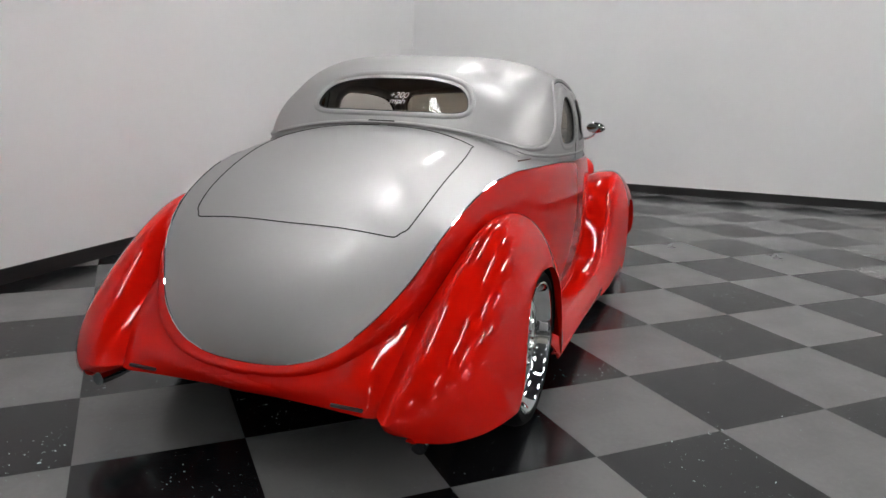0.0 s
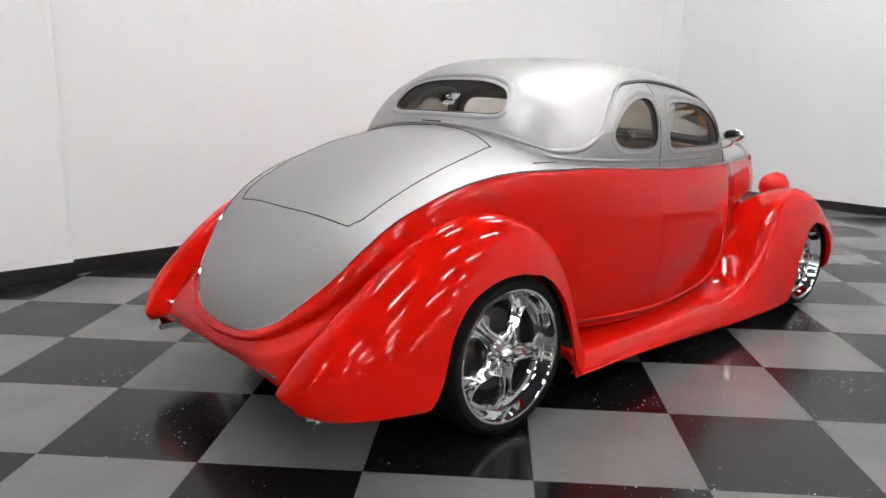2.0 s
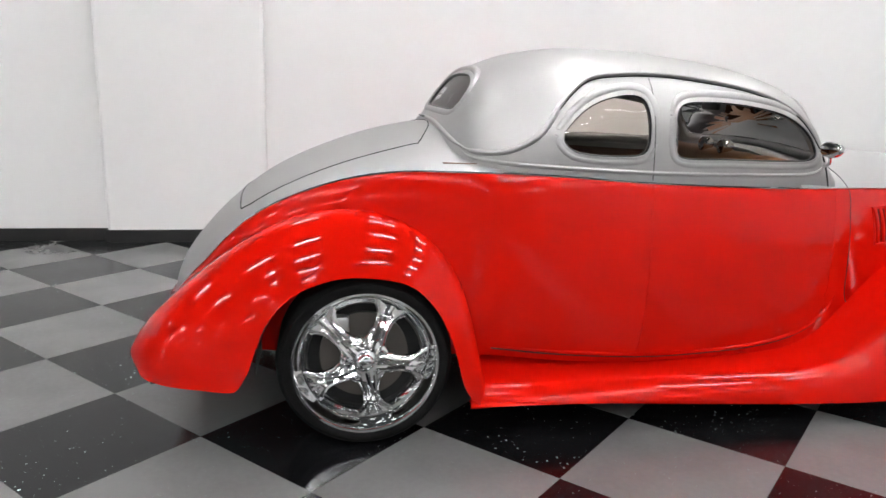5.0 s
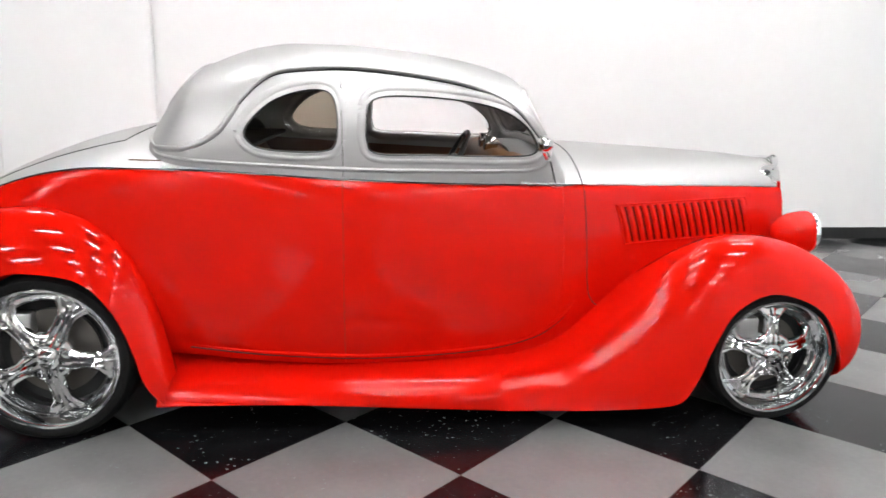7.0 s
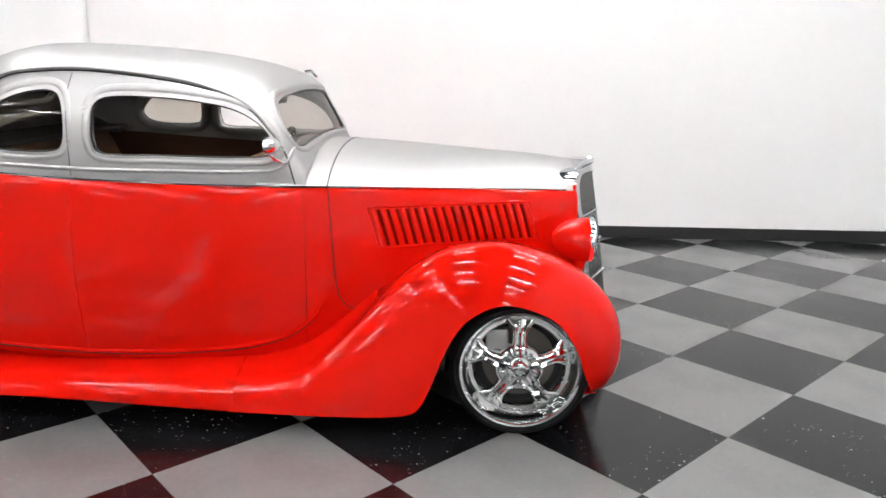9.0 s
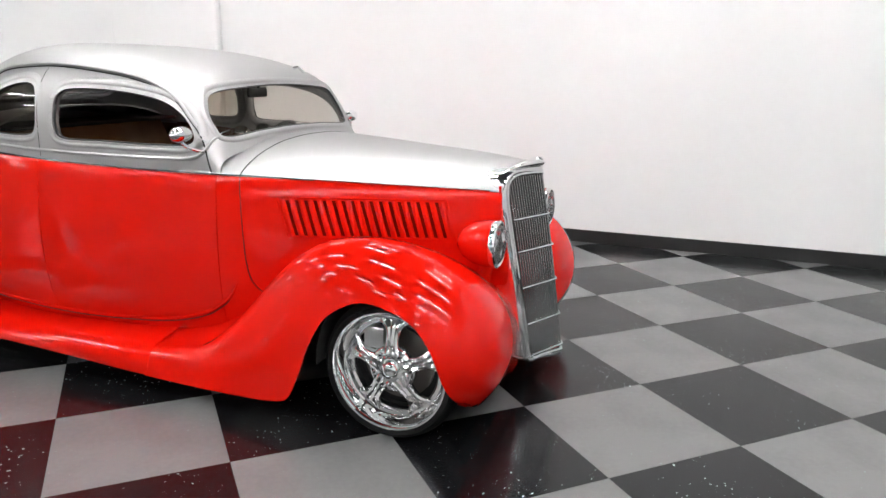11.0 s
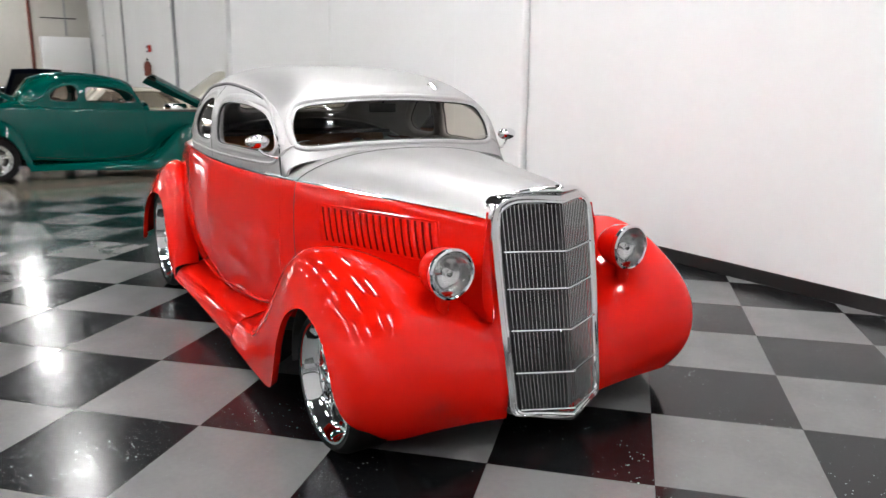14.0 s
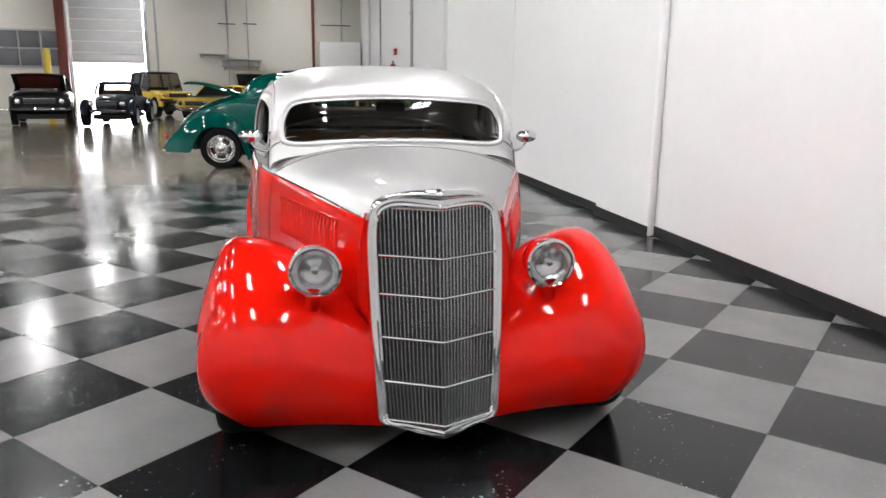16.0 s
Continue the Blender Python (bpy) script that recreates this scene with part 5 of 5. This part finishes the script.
for o in list(coupe.children_recursive):
    base_name = o.name.split(".")[0]
    if base_name in leave or (o.parent is not coupe and o.parent not in twin):
        continue
    me = o.data
    if me is not None and me.materials[0] in swap:
        me = o.data.copy()
        me.materials[0] = swap[o.data.materials[0]]
    n_ = new(base_name, me)
    n_.matrix_basis = o.matrix_basis.copy()
    n_.parent = teal if o.parent is coupe else twin[o.parent]
    n_.visible_shadow = o.visible_shadow
    lab = o.data.materials[0] in swap if o.data is not None else False
    if lab:
        n_["label"] = "teal metallic " + base_name.replace("_", " ")
    twin[o] = n_
for side in (-1, 1):
    wheel(0.0, side, 0.318, 0.215, 0.22, 0.845, teal)
    wheel(2.845, side, 0.300, 0.205, 0.19, 0.822, teal)
lid = part("raised_hood", shell([[hood_point(x, f) for f in FS] for x in np.linspace(2.10, 3.12, 20)], (2.5, 0, 0.5), 0.02), TEAL, teal, "raised teal hood")
lid.matrix_basis = Matrix.Translation((3.05, 0, 0.99)) @ Matrix.Rotation(radians(25), 4, 'Y') @ Matrix.Translation((-3.05, 0, -0.97))
part("engine", block((0.85, 0.62, 0.4), (2.55, 0, 0.74), 0.06, 3), ENGINE, teal, "engine under the raised hood")
part("air_cleaner", turned([(0.0, 0.07), (0.16, 0.06), (0.18, 0.03), (0.18, -0.02), (0.0, -0.03)], 24, axis='z'), CHROME, teal).matrix_basis = pose(2.55, 0, 0.98)
nose = [[Vector((3.06 + 0.16 * math.cos(t) * math.cos(u * 0.9), 0.30 * math.sin(u), 0.52 + 0.42 * math.sin(t))) for u in np.linspace(-1.4, 1.4, 17)] for t in np.linspace(-0.9, 1.2, 12)]
part("front_grille", shell(nose, (2.9, 0, 0.5), 0.01), TEAL, teal, "rounded teal nose")
for side in (-1, 1):
    part("tail_light", turned([(0.0, -0.02), (0.03, -0.014), (0.04, 0.01), (0.03, 0.03)], 16, axis='x'), REDLENS, teal, "red tail light").matrix_basis = pose(-0.83, side * 0.70, 0.50)
    part("front_lamp", turned([(0.0, 0.03), (0.07, 0.015), (0.085, -0.02), (0.08, -0.08)], 20, axis='x'), CHROME, teal, "chrome headlamp").matrix_basis = pose(3.17, side * 0.62, 0.60)
part("rear_bumper", tube([(-0.80, -0.72, 0.25), (-0.92, -0.5, 0.25), (-0.95, 0, 0.25), (-0.92, 0.5, 0.25), (-0.80, 0.72, 0.25)], 0.022, 8), CHROME, teal, "slim chrome bumper")
rows = [[deck_point(x, x, f * 0.74) for f in np.linspace(-1, 1, 17)] for x in np.linspace(0.28, -0.5, 14)]
lid = part("raised_deck_lid", shell(rows, (0, 0, 0.3), 0.018), TEAL, teal, "raised teal deck lid")
lid.matrix_basis = Matrix.Translation((0.28, 0, 1.17)) @ Matrix.Rotation(radians(34), 4, 'Y') @ Matrix.Translation((-0.28, 0, -1.16))


# ---- further cars, far off ----
def far_wheel(parent, x, y, r, w=0.2):
    wh = new("wheel")
    wh.parent = parent
    wh.matrix_basis = pose(x, y, r, 0, 0, 0 if y < 0 else 180)
    part("tyre", turned([(r * 0.62, 0.02), (r * 0.7, 0.0), (r * 0.94, 0.0), (r, 0.03), (r, w - 0.03), (r * 0.94, w), (r * 0.6, w)], 28), RUBBER, wh)
    part("rim", turned([(r * 0.66, 0.0), (r * 0.6, 0.03), (r * 0.3, 0.05), (r * 0.12, 0.02), (0, 0.015)], 20), SATIN, wh)


def loft(stations, n=28):
    """A closed body through rounded cross sections (x, half width, low, high, squareness)."""
    soft = [spl(*[(s[0], s[j]) for s in stations]) for j in range(5)]
    rows = []
    for x in np.linspace(stations[0][0], stations[-1][0], 30):
        hw, z0, z1, p = (soft[j](x) for j in range(1, 5))
        c, h = (z0 + z1) / 2, (z1 - z0) / 2
        rows.append([Vector((x, hw * math.copysign(abs(math.cos(a)) ** (2 / p), math.cos(a)), c + h * math.copysign(abs(math.sin(a)) ** (2 / p), math.sin(a))))
                     for a in [2 * math.pi * (q + 0.5) / n for q in range(n)]])
    bm = grid_bm(rows, close_v=True)
    bm.verts.ensure_lookup_table()
    bm.faces.new([bm.verts[q] for q in range(n)])
    bm.faces.new([bm.verts[len(bm.verts) - n + q] for q in range(n)])
    bmesh.ops.recalc_face_normals(bm, faces=bm.faces[:])
    return bm


def cabin_frame(c, x0, x1, z0, z1, hw, rake_f, rake_r, paint, soft=False):
    """Roof on pillars with clear panes between."""
    rw = hw * 0.86
    part("roof", loft([(x0 + rake_r, rw * 0.8, z1 - 0.05, z1 + 0.01, 4), (x0 + rake_r + 0.15, rw, z1 - 0.06, z1 + 0.04, 3.5), ((x0 + x1) / 2, rw, z1 - 0.06, z1 + 0.06, 3.5),
                       (x1 - rake_f - 0.1, rw, z1 - 0.06, z1 + 0.03, 3.5), (x1 - rake_f, rw * 0.8, z1 - 0.05, z1 + 0.0, 4)]), paint, c)
    mx = (x0 + x1) / 2 - 0.1
    for s in (-1, 1):
        for a, b, r in (((x1, z0), (x1 - rake_f, z1), 0.035), ((mx, z0), (mx, z1), 0.04), ((x0, z0), (x0 + rake_r, z1), 0.07)):
            part("pillar", tube([(a[0], s * hw * 0.97, a[1] - 0.05), ((a[0] + b[0]) / 2, s * (hw * 0.97 + rw * 0.97) / 2, (a[1] + b[1]) / 2), (b[0], s * rw * 0.95, b[1])], r, 8), paint, c)
        for a, b in (((x1 - 0.04, x1 - rake_f - 0.04), (mx, mx)), ((mx, mx), (x0 + 0.04, x0 + rake_r + 0.04))):
            bm = grid_bm([[Vector((a[0], s * hw * 0.95, z0)), Vector((a[1], s * rw * 0.93, z1))], [Vector((b[0], s * hw * 0.95, z0)), Vector((b[1], s * rw * 0.93, z1))]])
            part("side_glass", bm, GLASS, c, "tinted side glass").visible_shadow = False
    for x, rk, nm in ((x1, -rake_f, "windshield"), (x0, rake_r, "rear_glass")):
        bm = grid_bm([[Vector((x, -hw * 0.95, z0)), Vector((x, hw * 0.95, z0))], [Vector((x + rk, -rw * 0.93, z1)), Vector((x + rk, rw * 0.93, z1))]])
        part(nm, bm, GLASS, c, "tinted glass").visible_shadow = False


def far_car(name, label, m, body, cab, wheel_r, axles, paint, top_paint, hood_up=None, track=None, black_hood=None, group="parked cars"):
    """A car further off: shaped body, glazed cabin, lamps, bumpers, arches and wheels. It faces +x."""
    c = thing(name, label, "car", group, m)
    hw = max(s[1] for s in body)
    part("body", loft(body), paint, c)
    part("underbody", block((body[-1][0] - body[0][0] - 0.4, hw * 1.5, 0.16), ((body[-1][0] + body[0][0]) / 2, 0, wheel_r * 0.85), 0.02), GAP, c, "dark underside")
    cabin_frame(c, *cab, top_paint)
    part("seats", block((0.5, hw * 1.4, 0.34), ((cab[0] + cab[1]) / 2 - 0.15, 0, cab[2] - 0.02), 0.06), BLACK, c, "dark seats")
    tr = track or hw
    for x in axles:
        for y in (-1, 1):
            far_wheel(c, x, y * (tr + 0.012), wheel_r)
            arc = [(x + wheel_r * 1.14 * math.cos(a), y * (tr - 0.012), wheel_r + wheel_r * 1.14 * math.sin(a)) for a in np.linspace(0.05, math.pi - 0.05, 14)]
            if track:
                arc = [(p[0], y * (tr - 0.11), p[2] + 0.02) for p in arc]
            part("wheel_arch", tube(arc, 0.11 if track else 0.035, 8), paint if track else GAP, c)
    front, rear = body[-1], body[0]
    zf = (front[2] + front[3]) / 2 + 0.06
    for y in (-1, 1):
        part("headlight", turned([(0.0, 0.03), (0.07, 0.02), (0.09, -0.01), (0.07, -0.06)], 18, axis='x'), SILVERED, c).matrix_basis = pose(front[0] + 0.01, y * hw * 0.70, zf)
        part("tail_light", block((0.03, 0.16, 0.08), (rear[0] - 0.005, y * hw * 0.68, (rear[2] + rear[3]) / 2 + 0.05), 0.01), REDLENS, c)
    part("grille", block((0.05, hw * 1.0, 0.15), (front[0] + 0.005, 0, zf), 0.02), BLACK, c, "dark grille")
    part("grille_trim", block((0.04, hw * 1.04, 0.02), (front[0] + 0.012, 0, zf + 0.09), 0.006), CHROME, c)
    for x, s in ((front[0], 1), (rear[0], -1)):
        part("bumper", tube([(x - s * 0.12, -hw * 0.96, front[2] + 0.06), (x + s * 0.07, -hw * 0.7, front[2] + 0.06), (x + s * 0.09, 0, front[2] + 0.06), (x + s * 0.07, hw * 0.7, front[2] + 0.06), (x - s * 0.12, hw * 0.96, front[2] + 0.06)], 0.045, 8), CHROME, c)
    if black_hood:
        part("hood_panel", block((black_hood[1] - black_hood[0], hw * 1.3, 0.03), ((black_hood[0] + black_hood[1]) / 2, 0, black_hood[2]), 0.012), BLACK, c, "flat black hood")
    if hood_up:
        x0, z0, hl, ang, outer, inner = hood_up
        rows = [[Vector((hl * u, hw * 0.84 * v, 0.05 * (1 - v * v) - 0.05 * u * u)) for v in np.linspace(-1, 1, 11)] for u in np.linspace(0, 1, 8)]
        h = part("raised_hood", shell(rows, (0.5, 0, -1), 0.03), outer, c, "raised hood")
        h.matrix_basis = pose(x0, 0, z0, 0, -ang, 0)
        rows = [[p + Vector((0, 0, -0.036)) for p in r[1:-1]] for r in rows[:-1]]
        part("hood_underside", grid_bm(rows), inner, h, "dark hood underside")
        part("engine", block((hl * 0.8, hw * 1.2, 0.2), (x0 + hl * 0.5, 0, z0 - 0.04), 0.04), ENGINE, c, "engine bay")
    return c


SEDAN = [(-2.36, 0.72, 0.42, 0.80, 3), (-2.2, 0.86, 0.34, 0.90, 4), (-1.2, 0.92, 0.26, 0.95, 5), (0.0, 0.92, 0.24, 0.95, 5), (1.2, 0.92, 0.26, 0.93, 5), (2.15, 0.88, 0.36, 0.86, 4), (2.32, 0.78, 0.42, 0.78, 3)]
SEDAN_CAB = (-1.35, 0.85, 0.92, 1.32, 0.82, 0.5, 0.45)
JEEP = [(-1.82, 0.74, 0.62, 1.10, 6), (-1.6, 0.76, 0.58, 1.14, 7), (0.3, 0.76, 0.56, 1.14, 7), (0.6, 0.66, 0.60, 1.12, 6), (1.7, 0.58, 0.66, 1.08, 6), (1.8, 0.56, 0.68, 1.06, 6)]
PICKUP = [(-2.0, 0.62, 0.46, 0.92, 5), (-1.8, 0.66, 0.42, 0.96, 5), (-0.5, 0.66, 0.40, 0.98, 5), (0.4, 0.66, 0.40, 1.04, 4), (0.9, 0.52, 0.40, 1.04, 3.5), (1.7, 0.36, 0.42, 0.98, 3), (1.8, 0.32, 0.46, 0.92, 3)]
WAGON = [(-2.3, 0.80, 0.48, 1.00, 4), (-2.1, 0.88, 0.42, 1.10, 5), (0.0, 0.90, 0.38, 1.14, 5), (1.2, 0.90, 0.40, 1.12, 5), (2.05, 0.88, 0.46, 1.08, 4), (2.2, 0.80, 0.50, 0.98, 3)]
far_car("pickup_hot_rod", "dark navy vintage pickup backlit by the open door", pose(-21.55, -6.62, 0, 0, 0, 1), PICKUP, (-0.55, 0.5, 1.02, 1.40, 0.66, 0.16, 0.05), 0.36, (1.35, -1.35), NAVY, NAVY, track=0.84)
far_car("jeep", "yellow off-road jeep with a black soft top", pose(-28.4, -6.35, 0, 0, 0, 30), JEEP, (-1.75, 0.42, 1.12, 1.86, 0.75, 0.2, 0.06), 0.43, (1.2, -1.2), YELLOW, BLACK, track=0.80)
far_car("muscle_car", "yellow muscle car with a flat black hood", pose(-26.3, -3.6, 0, 0, 0, -20), SEDAN, SEDAN_CAB, 0.34, (1.4, -1.4), YELLOW, YELLOW, black_hood=(0.85, 2.0, 0.93))
far_car("cream_car", "cream classic car with its hood raised", pose(-32.0, -2.5, 0, 0, 0, -10), SEDAN, SEDAN_CAB, 0.34, (1.4, -1.4), CREAM, CREAM, hood_up=(0.8, 0.97, 1.35, 55, CREAM, BLACK))
far_car("black_car", "black classic car with its hood raised", pose(-22.2, -9.2, 0, 0, 0, 14), WAGON, (-2.0, 0.7, 1.1, 1.58, 0.82, 0.35, 0.2), 0.36, (1.35, -1.4), DARKPAINT, DARKPAINT, hood_up=(0.7, 1.14, 1.25, 26, DARKPAINT, RUST))
far_car("dark_green_car", "dark green classic car on the concrete floor", pose(-21.3, -11.9, 0, 0, 0, 14), SEDAN, SEDAN_CAB, 0.34, (1.4, -1.4), DARKPAINT, DARKPAINT)
far_car("cream_sedan", "pale cream classic car with its hood raised", pose(-12.4, 1.2, 0, 0, 0, 90), SEDAN, SEDAN_CAB, 0.33, (1.4, -1.4), CREAM, CREAM, hood_up=(0.8, 0.97, 1.2, 40, CREAM, BLACK))
far_car("blue_car", "dark blue classic car with its hood raised", pose(-23.6, -0.9, 0, 0, 0, 20), SEDAN, SEDAN_CAB, 0.34, (1.4, -1.4), NAVY, NAVY, hood_up=(0.8, 0.97, 1.3, 48, NAVY, BLACK))
